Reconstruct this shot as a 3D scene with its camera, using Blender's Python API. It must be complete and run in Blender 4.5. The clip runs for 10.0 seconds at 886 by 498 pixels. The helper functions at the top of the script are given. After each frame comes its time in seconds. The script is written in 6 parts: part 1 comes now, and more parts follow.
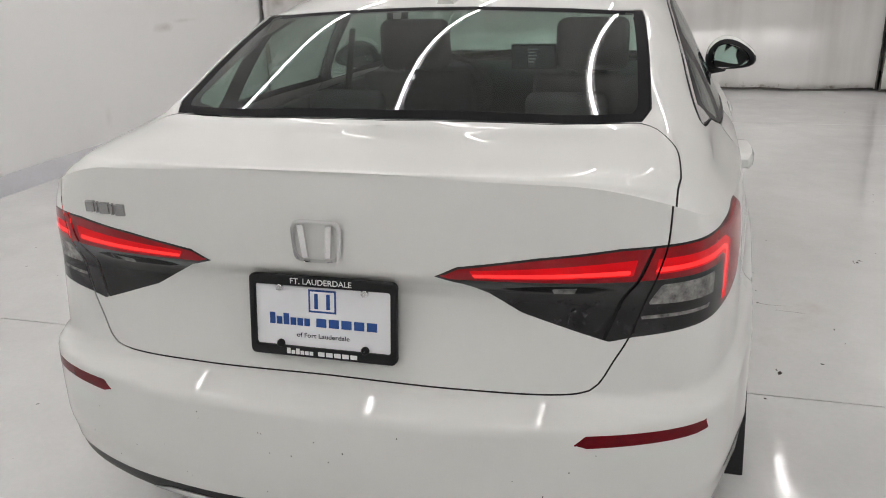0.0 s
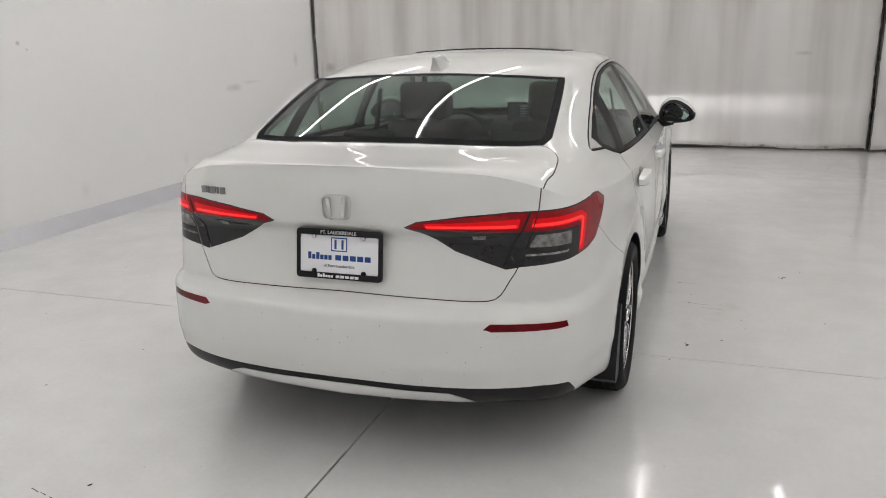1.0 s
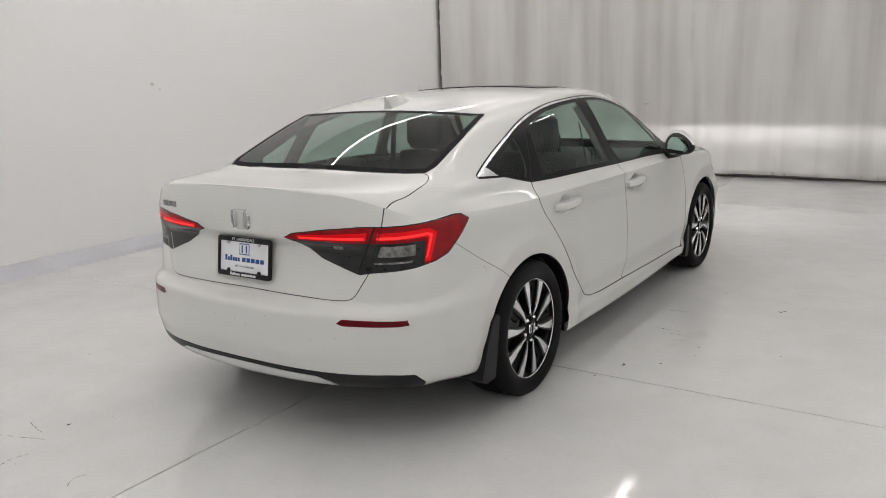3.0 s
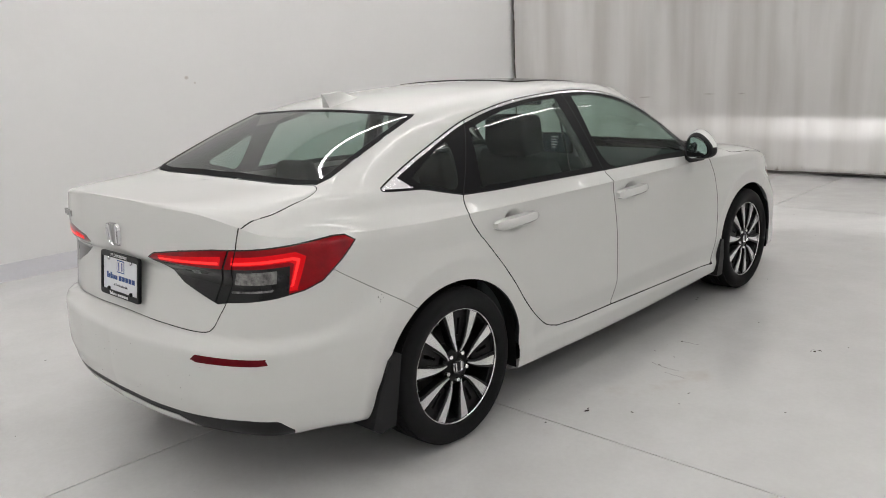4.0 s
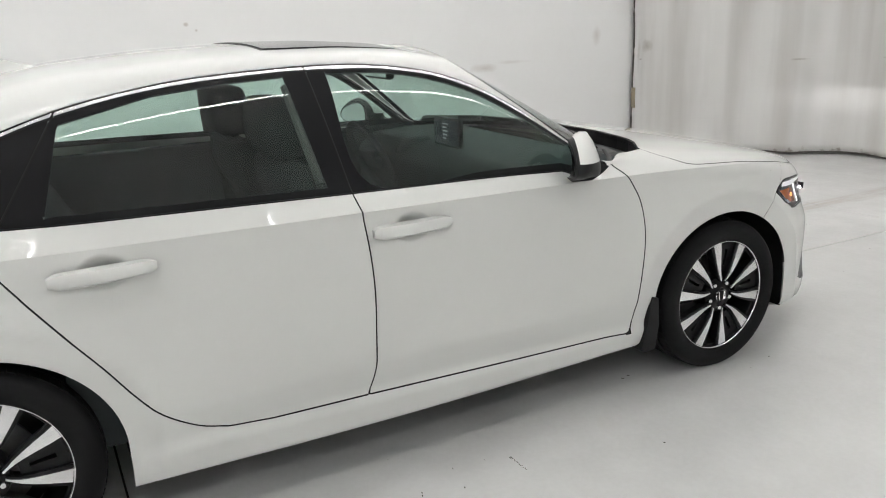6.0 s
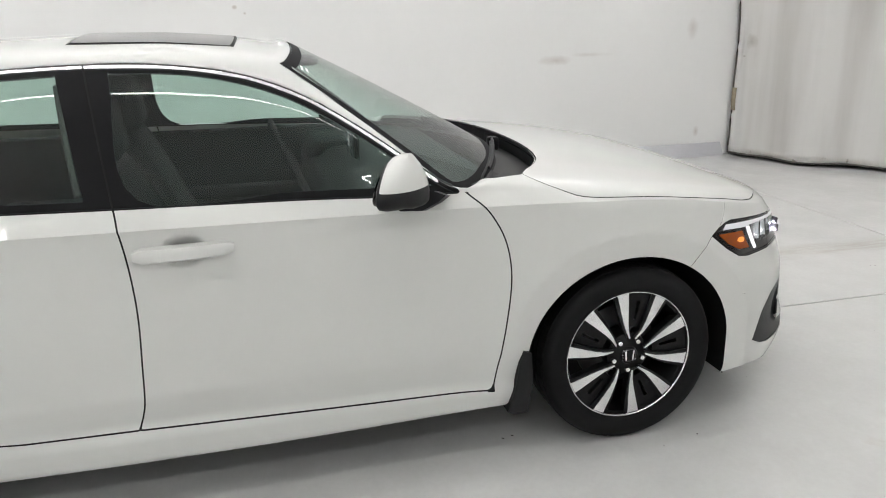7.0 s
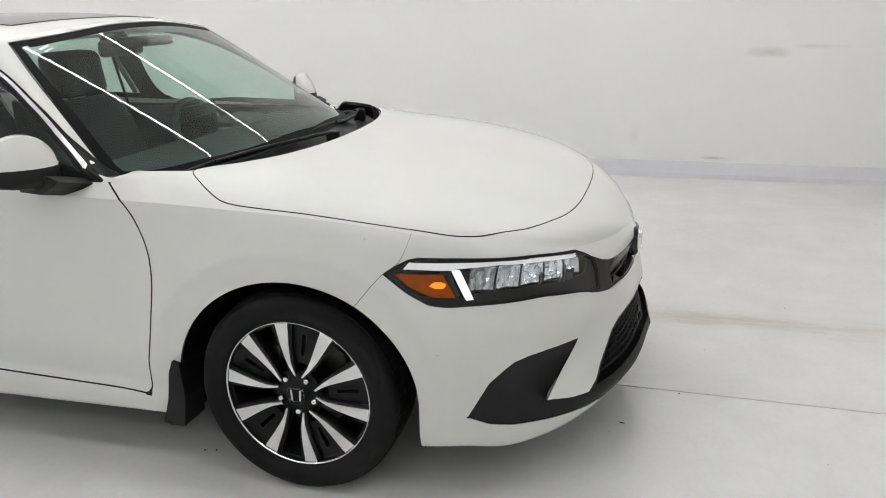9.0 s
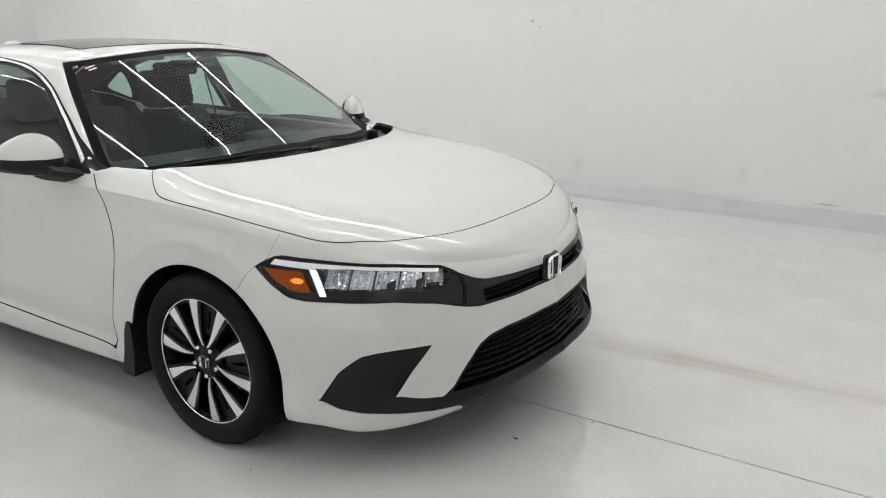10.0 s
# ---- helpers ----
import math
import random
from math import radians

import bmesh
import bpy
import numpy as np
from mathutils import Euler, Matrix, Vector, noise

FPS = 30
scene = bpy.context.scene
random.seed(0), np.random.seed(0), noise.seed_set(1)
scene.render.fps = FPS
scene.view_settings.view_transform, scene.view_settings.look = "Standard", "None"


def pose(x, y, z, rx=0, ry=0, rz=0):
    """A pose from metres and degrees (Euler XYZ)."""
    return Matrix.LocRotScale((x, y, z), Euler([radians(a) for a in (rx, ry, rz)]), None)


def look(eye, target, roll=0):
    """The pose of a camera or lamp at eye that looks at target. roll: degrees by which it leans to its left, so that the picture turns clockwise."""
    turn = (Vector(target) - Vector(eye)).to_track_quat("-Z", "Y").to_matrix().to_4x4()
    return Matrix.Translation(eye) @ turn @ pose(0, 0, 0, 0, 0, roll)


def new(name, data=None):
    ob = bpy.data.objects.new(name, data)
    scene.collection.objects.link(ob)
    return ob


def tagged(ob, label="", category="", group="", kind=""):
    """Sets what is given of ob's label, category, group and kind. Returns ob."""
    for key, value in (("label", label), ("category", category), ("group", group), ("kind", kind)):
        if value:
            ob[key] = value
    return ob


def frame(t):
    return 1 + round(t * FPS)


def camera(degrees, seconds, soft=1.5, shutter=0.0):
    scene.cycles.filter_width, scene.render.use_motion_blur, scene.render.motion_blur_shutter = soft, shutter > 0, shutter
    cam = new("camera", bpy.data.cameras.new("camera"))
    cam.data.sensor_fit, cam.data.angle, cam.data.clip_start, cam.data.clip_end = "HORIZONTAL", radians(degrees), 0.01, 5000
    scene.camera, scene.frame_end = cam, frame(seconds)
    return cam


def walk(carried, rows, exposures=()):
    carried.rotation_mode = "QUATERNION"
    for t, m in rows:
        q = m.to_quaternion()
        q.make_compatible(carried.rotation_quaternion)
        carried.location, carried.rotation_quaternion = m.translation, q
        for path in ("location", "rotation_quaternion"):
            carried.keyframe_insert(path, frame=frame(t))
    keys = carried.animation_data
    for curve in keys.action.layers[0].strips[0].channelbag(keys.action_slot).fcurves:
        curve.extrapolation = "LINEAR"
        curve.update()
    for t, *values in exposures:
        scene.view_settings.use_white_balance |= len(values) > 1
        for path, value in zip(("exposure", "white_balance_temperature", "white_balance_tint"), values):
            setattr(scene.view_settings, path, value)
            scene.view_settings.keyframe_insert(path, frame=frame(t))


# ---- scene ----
cam = camera(58.6, 10.0, soft=1.0)
PATH = [
    (0, (0.628, -3.625, 1.431), (0.129, -1.807, 0.763), -1.6),
    (0.5, (0.909, -4.129, 1.46), (0.353, -2.3, 0.871), -1.1),
    (1, (1.172, -4.614, 1.478), (0.548, -2.786, 0.96), -1.2),
    (1.5, (1.476, -4.937, 1.519), (0.767, -3.127, 1.047), -1.6),
    (2, (1.876, -5.053, 1.519), (1.053, -3.283, 1.081), -2.0),
    (2.5, (2.223, -4.854, 1.495), (1.264, -3.15, 1.073), -2.2),
    (2.7, (2.346, -4.732, 1.501), (1.335, -3.06, 1.078), -2.2),
    (3.8, (2.87, -3.742, 1.504), (1.565, -2.298, 1.044), -2.5),
    (4, (2.918, -3.526, 1.492), (1.564, -2.125, 1.041), -2.8),
    (4.5, (3.062, -2.977, 1.471), (1.604, -1.688, 1.011), -3.2),
    (5, (3.112, -2.377, 1.471), (1.567, -1.209, 0.973), -3.0),
    (5.3, (3.123, -2.01, 1.461), (1.528, -0.911, 0.96), -3.5),
    (5.5, (3.11, -1.76, 1.456), (1.484, -0.719, 0.933), -2.8),
    (5.7, (3.109, -1.508, 1.46), (1.456, -0.516, 0.929), -2.5),
    (6.8, (3.138, -0.122, 1.527), (1.322, 0.441, 0.907), -0.7),
    (7, (3.15, 0.094, 1.5), (1.305, 0.588, 0.908), -0.8),
    (7.5, (3.114, 0.682, 1.462), (1.22, 0.937, 0.871), -0.7),
    (8, (3.064, 1.255, 1.453), (1.158, 1.261, 0.845), -0.8),
    (8.5, (2.936, 1.825, 1.434), (1.052, 1.565, 0.814), -1.1),
    (9, (2.79, 2.392, 1.453), (0.963, 1.857, 0.84), -1.2),
    (9.5, (2.69, 2.963, 1.465), (0.955, 2.161, 0.878), -0.8),
    (10, (2.588, 3.52, 1.482), (0.983, 2.46, 0.933), -0.3),
]
EXPOSURES = [(0, -0.05, 6500, 13), (2.5, -0.11, 6500, 13), (4.2, -0.03, 6500, 12), (5.5, 0.2, 6400, 10), (7, 0.3, 6400, 10), (9, 0.24, 6400, 10), (10, 0.12, 6400, 10)]
walk(cam, [(t, look(eye, target, roll)) for t, eye, target, roll in PATH], EXPOSURES)

# ---- light ----
TUBE_POWER, BEAM_POWER = 32.0, 330.0
# The strip at x 5.5 is unseen, added to brighten the car's right side.
LIGHT_X, LIGHT_Y, LIGHT_LEN = (-2.85, -1.1, 0.58, 2.35, 5.5), -1.6, 14.2
world = bpy.data.worlds.new("world")
scene.world = world
world.use_nodes = True
world.node_tree.nodes["Background"].inputs[0].default_value = (0.9, 0.95, 1.0, 1)
world.node_tree.nodes["Background"].inputs[1].default_value = 0.3


# ---- materials ----
def mat(name, base, rough=0.5, metal=0.0, vary=0.06, scale=6.0, fine=120.0, bump=0.0, coat=0.0, emit=None, power=0.0, trans=0.0, ior=1.45, spec=0.5, rough_vary=0.0, coat_rough=0.03):
    m = bpy.data.materials.new(name)
    m.use_nodes = True
    nt = m.node_tree
    p = nt.nodes["Principled BSDF"]
    p.inputs["Roughness"].default_value = rough
    p.inputs["Metallic"].default_value = metal
    p.inputs["Coat Weight"].default_value = coat
    p.inputs["Coat Roughness"].default_value = coat_rough
    p.inputs["Coat IOR"].default_value = 1.42
    p.inputs["Transmission Weight"].default_value = trans
    p.inputs["IOR"].default_value = ior
    p.inputs["Base Color"].default_value = (*base, 1)
    p.inputs["Specular IOR Level"].default_value = spec
    tc = nt.nodes.new("ShaderNodeTexCoord")
    if vary or rough_vary:
        a = nt.nodes.new("ShaderNodeTexNoise")
        a.inputs["Scale"].default_value = scale
        a.inputs["Detail"].default_value = 6
        nt.links.new(tc.outputs["Object"], a.inputs["Vector"])
        b = nt.nodes.new("ShaderNodeTexNoise")
        b.inputs["Scale"].default_value = fine
        b.inputs["Detail"].default_value = 3
        nt.links.new(tc.outputs["Object"], b.inputs["Vector"])
        add = nt.nodes.new("ShaderNodeMath")
        add.operation = "MULTIPLY_ADD"
        add.inputs[1].default_value = 0.35
        nt.links.new(b.outputs["Fac"], add.inputs[0])
        nt.links.new(a.outputs["Fac"], add.inputs[2])
        mr = nt.nodes.new("ShaderNodeMapRange")
        mr.inputs["From Min"].default_value, mr.inputs["From Max"].default_value = 0.35, 1.0
        mr.inputs["To Min"].default_value, mr.inputs["To Max"].default_value = 1 - vary, 1 + vary
        nt.links.new(add.outputs[0], mr.inputs["Value"])
        mul = nt.nodes.new("ShaderNodeVectorMath")
        mul.operation = "SCALE"
        mul.inputs[0].default_value = base
        nt.links.new(mr.outputs["Result"], mul.inputs["Scale"])
        nt.links.new(mul.outputs["Vector"], p.inputs["Base Color"])
        if rough_vary:
            rr = nt.nodes.new("ShaderNodeMapRange")
            rr.inputs["From Min"].default_value, rr.inputs["From Max"].default_value = 0.35, 1.0
            rr.inputs["To Min"].default_value, rr.inputs["To Max"].default_value = max(0.02, rough - rough_vary), rough + rough_vary
            nt.links.new(add.outputs[0], rr.inputs["Value"])
            nt.links.new(rr.outputs["Result"], p.inputs["Roughness"])
        if bump:
            bp = nt.nodes.new("ShaderNodeBump")
            bp.inputs["Strength"].default_value = bump
            bp.inputs["Distance"].default_value = 0.002
            nt.links.new(b.outputs["Fac"], bp.inputs["Height"])
            nt.links.new(bp.outputs["Normal"], p.inputs["Normal"])
    if emit:
        p.inputs["Emission Color"].default_value = (*emit, 1)
        p.inputs["Emission Strength"].default_value = power
    return m


def glass_mat(name, tint, rough=0.0):
    """Thin tinted glazing: clear film over a mirror-like skin."""
    m = bpy.data.materials.new(name)
    m.use_nodes = True
    nt = m.node_tree
    nt.nodes.clear()
    out = nt.nodes.new("ShaderNodeOutputMaterial")
    mix = nt.nodes.new("ShaderNodeMixShader")
    tr = nt.nodes.new("ShaderNodeBsdfTransparent")
    tr.inputs["Color"].default_value = (*tint, 1)
    gl = nt.nodes.new("ShaderNodeBsdfGlossy")
    gl.inputs["Roughness"].default_value = rough
    lw = nt.nodes.new("ShaderNodeLayerWeight")
    lw.inputs["Blend"].default_value = 0.5
    pw = nt.nodes.new("ShaderNodeMath")
    pw.operation, pw.inputs[1].default_value = "POWER", 5.0
    nt.links.new(lw.outputs["Facing"], pw.inputs[0])
    ad = nt.nodes.new("ShaderNodeMath")
    ad.operation, ad.inputs[1].default_value, ad.inputs[2].default_value = "MULTIPLY_ADD", 0.88, 0.070
    nt.links.new(pw.outputs[0], ad.inputs[0])
    nt.links.new(ad.outputs[0], mix.inputs[0])
    nt.links.new(tr.outputs[0], mix.inputs[1])
    nt.links.new(gl.outputs[0], mix.inputs[2])
    nt.links.new(mix.outputs[0], out.inputs[0])
    return m


PAINT = mat("white_paint", (0.68, 0.685, 0.665), 0.42, 0, 0.02, 2.5, 60, coat=0.95, coat_rough=0.016, spec=0.2)
SEAM = mat("panel_gap", (0.008, 0.008, 0.008), 0.8, vary=0)
BLACK_GLOSS = mat("gloss_black_trim", (0.010, 0.010, 0.011), 0.12, vary=0.1)
BLACK = mat("black_plastic", (0.011, 0.011, 0.012), 0.45, vary=0.15, fine=400, bump=0.15, spec=0.3)
RUBBER = mat("tyre_rubber", (0.005, 0.005, 0.0055), 0.7, vary=0.2, scale=12, fine=300, bump=0.2, spec=0.25)
CHROME = mat("chrome", (0.82, 0.82, 0.83), 0.08, 1.0, vary=0.02)
MACHINED = mat("machined_alloy", (0.78, 0.78, 0.79), 0.26, 0.85, vary=0.05, scale=20, fine=500)
ALLOY_BLACK = mat("black_alloy", (0.006, 0.006, 0.0065), 0.3, 0.0, vary=0.1, spec=0.25)
CABIN = mat("cabin_fabric", (0.045, 0.052, 0.054), 0.85, vary=0.08, scale=14, fine=160, spec=0.25)
CABIN_GREY = mat("cabin_headliner", (0.35, 0.34, 0.32), 0.9, vary=0.05, fine=600)
RED = mat("red_lens", (0.19, 0.0015, 0.005), 0.07, vary=0.3, scale=22, spec=0.4, emit=(1.0, 0.001, 0.008), power=0.045)
RED_LIT = mat("lit_red_bar", (0.35, 0.002, 0.004), 0.15, vary=0.1, spec=0.2, emit=(1.0, 0.002, 0.008), power=0.34)
RED_CORE = mat("lit_red_core", (0.4, 0.005, 0.006), 0.15, vary=0.1, spec=0.2, emit=(1.0, 0.030, 0.028), power=1.25)
SMOKE_CLEAR = mat("grey_clear_lens", (0.19, 0.185, 0.18), 0.15, vary=0.9, scale=45, fine=200, spec=0.4)
SMOKE = mat("smoked_lens", (0.010, 0.010, 0.011), 0.06, vary=0.4, scale=40, spec=0.5)
REFLEX = mat("red_reflector", (0.12, 0.002, 0.006), 0.25, vary=0.2, scale=60, fine=500, spec=0.2)
GLASS = glass_mat("tinted_glass", (0.67, 0.80, 0.745))
GLASS_REAR = glass_mat("rear_tinted_glass", (0.40, 0.50, 0.46))
LENS = glass_mat("clear_lens", (0.9, 0.92, 0.93))
AMBER = mat("amber_lens", (0.17, 0.034, 0.003), 0.18, vary=0.25, scale=50, spec=0.25, emit=(1.0, 0.22, 0.01), power=0.06)
AMBER_LIT = mat("lit_amber_bulb", (0.6, 0.2, 0.02), 0.3, vary=0.2, scale=90, emit=(1.0, 0.30, 0.02), power=0.6)
GRILLE = mat("grille_plastic", (0.006, 0.006, 0.0065), 0.5, vary=0.1, spec=0.2)
DRL = mat("lit_white_guide", (0.6, 0.61, 0.62), 0.2, vary=0, emit=(1.0, 1.0, 1.0), power=0.2)
DRL_TICK = mat("lit_white_tick", (0.9, 0.9, 0.9), 0.2, vary=0, emit=(1.0, 1.0, 1.0), power=0.6)
SILVER = mat("lamp_reflector", (0.7, 0.71, 0.73), 0.12, 0.9, vary=0.1, scale=60)
LAMP_LIT = mat("lit_lamp_reflector", (0.75, 0.76, 0.78), 0.10, 1.0, vary=0.1, scale=60, emit=(0.9, 0.96, 1.0), power=0.07)

LINER = mat("wheel_liner_felt", (0.010, 0.010, 0.010), 0.9, vary=0.2, fine=300, bump=0.3, spec=0.1)
MIRROR = mat("mirror_silver", (0.85, 0.86, 0.87), 0.02, 1.0, vary=0)
PLATE_WHITE = mat("plate_white", (0.80, 0.81, 0.83), 0.35, vary=0.02)
INK_BLUE = mat("blue_ink", (0.015, 0.07, 0.27), 0.4, vary=0.05)
INK_WHITE = mat("white_ink", (0.8, 0.8, 0.8), 0.4, vary=0.02)
INK_DARK = mat("dark_ink", (0.03, 0.03, 0.05), 0.4, vary=0.02)
SCREEN = mat("display_page", (0.01, 0.011, 0.012), 0.1, vary=0, emit=(0.5, 0.6, 0.65), power=0.03)
SCREEN_LINE = mat("display_text", (0.2, 0.2, 0.2), 0.3, vary=0, emit=(0.9, 0.95, 1.0), power=0.12)
SATIN_CHROME = mat("satin_chrome", (0.80, 0.80, 0.81), 0.24, 0.8, vary=0.03)
BADGE_GREY = mat("satin_badge", (0.34, 0.34, 0.34), 0.22, 0.9, vary=0.05)
SATIN_BLACK = mat("satin_black_trim", (0.009, 0.009, 0.010), 0.35, vary=0.1, spec=0.12)
FRIT = mat("ceramic_border", (0.007, 0.007, 0.008), 0.6, vary=0.1, spec=0.08)
PILLAR_GREY = mat("pillar_lining", (0.09, 0.09, 0.088), 0.8, vary=0.06, fine=300)
BELT = mat("belt_webbing", (0.03, 0.03, 0.032), 0.8, vary=0.1)


# ---- mesh helpers ----
def pchip(xk, yk):
    """Smooth curve through knots without overshoot."""
    xk, yk = np.array(xk, float), np.array(yk, float)
    if xk[0] > xk[-1]:
        xk, yk = xk[::-1], yk[::-1]
    h, dl = np.diff(xk), np.diff(yk) / np.diff(xk)
    d = np.zeros(len(xk))
    for i in range(1, len(xk) - 1):
        if dl[i - 1] * dl[i] > 0:
            w1, w2 = 2 * h[i] + h[i - 1], h[i] + 2 * h[i - 1]
            d[i] = (w1 + w2) / (w1 / dl[i - 1] + w2 / dl[i])
    d[0], d[-1] = dl[0], dl[-1]

    def f(x):
        x = np.clip(np.asarray(x, float), xk[0], xk[-1])
        i = np.clip(np.searchsorted(xk, x) - 1, 0, len(xk) - 2)
        t = (x - xk[i]) / h[i]
        return (yk[i] * (1 + 2 * t) * (1 - t) ** 2 + d[i] * h[i] * t * (1 - t) ** 2
                + yk[i + 1] * t * t * (3 - 2 * t) + d[i + 1] * h[i] * t * t * (t - 1))
    return f


def smooth_line(pts, n):
    """Points along a rounded polyline."""
    pts = np.array(pts, float)
    q = np.vstack([2 * pts[0] - pts[1], pts, 2 * pts[-1] - pts[-2]])
    out = []
    m = max(2, n // (len(pts) - 1))
    for i in range(1, len(q) - 2):
        for k in range(m):
            t = k / m
            out.append(0.5 * (2 * q[i] + (q[i + 1] - q[i - 1]) * t + (2 * q[i - 1] - 5 * q[i] + 4 * q[i + 1] - q[i + 2]) * t * t
                              + (3 * q[i] - q[i - 1] - 3 * q[i + 1] + q[i + 2]) * t ** 3))
    out.append(pts[-1])
    return np.array(out)


def poly_sd(px, py, poly):
    """Signed distance to a closed polygon, negative inside."""
    poly = np.array(poly, float)
    d = np.full(len(px), 1e9)
    inside = np.zeros(len(px), bool)
    for (ax, ay), (bx, by) in zip(poly, np.roll(poly, -1, 0)):
        ex, ey = bx - ax, by - ay
        t = np.clip(((px - ax) * ex + (py - ay) * ey) / (ex * ex + ey * ey + 1e-12), 0, 1)
        d = np.minimum(d, np.hypot(px - ax - t * ex, py - ay - t * ey))
        if ay != by:
            inside ^= ((ay > py) != (by > py)) & (px < (bx - ax) * (py - ay) / (by - ay) + ax)
    return np.where(inside, -d, d)


def link_mesh(name, verts, faces, material, parent=None, label="", normals=None, smooth=True):
    me = bpy.data.meshes.new(name)
    me.from_pydata([tuple(v) for v in verts], [], [tuple(f) for f in faces])
    me.materials.append(material)
    if smooth:
        me.shade_smooth()
    me.update()
    if normals is not None:
        me.normals_split_custom_set_from_vertices([tuple(n) for n in normals])
    ob = new(name, me)
    ob.parent = parent
    return tagged(ob, label)


def part(name, bm, material, parent=None, label="", smooth=False):
    me = bpy.data.meshes.new(name)
    bm.normal_update()
    bm.to_mesh(me)
    bm.free()
    me.materials.append(material)
    if smooth:
        me.shade_smooth()
        me.set_sharp_from_angle(angle=radians(40))
    ob = new(name, me)
    ob.parent = parent
    return tagged(ob, label)


def box_bm(x0, x1, y0, y1, z0, z1, bevel=0.0, seg=2):
    bm = bmesh.new()
    bmesh.ops.create_cube(bm, size=1)
    for v in bm.verts:
        v.co = Vector(((x0 + x1) / 2 + v.co.x * (x1 - x0), (y0 + y1) / 2 + v.co.y * (y1 - y0), (z0 + z1) / 2 + v.co.z * (z1 - z0)))
    if bevel:
        bmesh.ops.bevel(bm, geom=bm.edges[:], offset=bevel, segments=seg, affect="EDGES", profile=0.5)
    return bm


def tube_bm(points, radius, sides=8, closed=False, flat=1.0):
    bm = bmesh.new()
    pts = [Vector(p) for p in points]
    rings = []
    for i, p in enumerate(pts):
        a = pts[i - 1] if i or closed else p
        b = pts[(i + 1) % len(pts)] if i < len(pts) - 1 or closed else p
        d = (b - a).normalized()
        u = d.cross(Vector((0, 0, 1)))
        u = u.normalized() if u.length > 1e-4 else Vector((1, 0, 0))
        w = u.cross(d)
        r = radius(i / max(1, len(pts) - 1)) if callable(radius) else radius
        rings.append([bm.verts.new(p + r * (math.cos(2 * math.pi * k / sides) * u + flat * math.sin(2 * math.pi * k / sides) * w)) for k in range(sides)])
    n = len(rings)
    for i in range(n if closed else n - 1):
        for k in range(sides):
            bm.faces.new((rings[i][k], rings[i][(k + 1) % sides], rings[(i + 1) % n][(k + 1) % sides], rings[(i + 1) % n][k]))
    if not closed:
        bm.faces.new(rings[0][::-1])
        bm.faces.new(rings[-1])
    bmesh.ops.recalc_face_normals(bm, faces=bm.faces[:])
    return bm


def lathe_bm(profile, seg=64, axis="X"):
    """Turn (radius, along) pairs about an axis."""
    bm = bmesh.new()
    rings = []
    for r, a in profile:
        ring = []
        for k in range(seg):
            c, s = math.cos(2 * math.pi * k / seg), math.sin(2 * math.pi * k / seg)
            ring.append(bm.verts.new((a, r * c, r * s)))
        rings.append(ring)
    for i in range(len(rings) - 1):
        for k in range(seg):
            bm.faces.new((rings[i][k], rings[i][(k + 1) % seg], rings[i + 1][(k + 1) % seg], rings[i + 1][k]))
    bmesh.ops.recalc_face_normals(bm, faces=bm.faces[:])
    return bm


def prism_bm(outline, depth_from, depth_to, place):
    """A flat outline pushed between two depths; place(a, b, depth) gives the point."""
    bm = bmesh.new()
    lo = [bm.verts.new(place(a, b, depth_from)) for a, b in outline]
    hi = [bm.verts.new(place(a, b, depth_to)) for a, b in outline]
    n = len(lo)
    for i in range(n):
        bm.faces.new((lo[i], lo[(i + 1) % n], hi[(i + 1) % n], hi[i]))
    bm.faces.new(hi)
    bm.faces.new(lo[::-1])
    bmesh.ops.recalc_face_normals(bm, faces=bm.faces[:])
    return bm


# ---- the room ----
def setting(ob, label, category):
    return tagged(ob, label, category, kind="structure")


def node_math(nt, op, a, b=None, c=None):
    n = nt.nodes.new("ShaderNodeMath")
    n.operation = op
    for k, x in enumerate((a, b, c)):
        if x is None:
            continue
        if isinstance(x, (int, float)):
            n.inputs[k].default_value = x
        else:
            nt.links.new(x, n.inputs[k])
    return n.outputs[0]


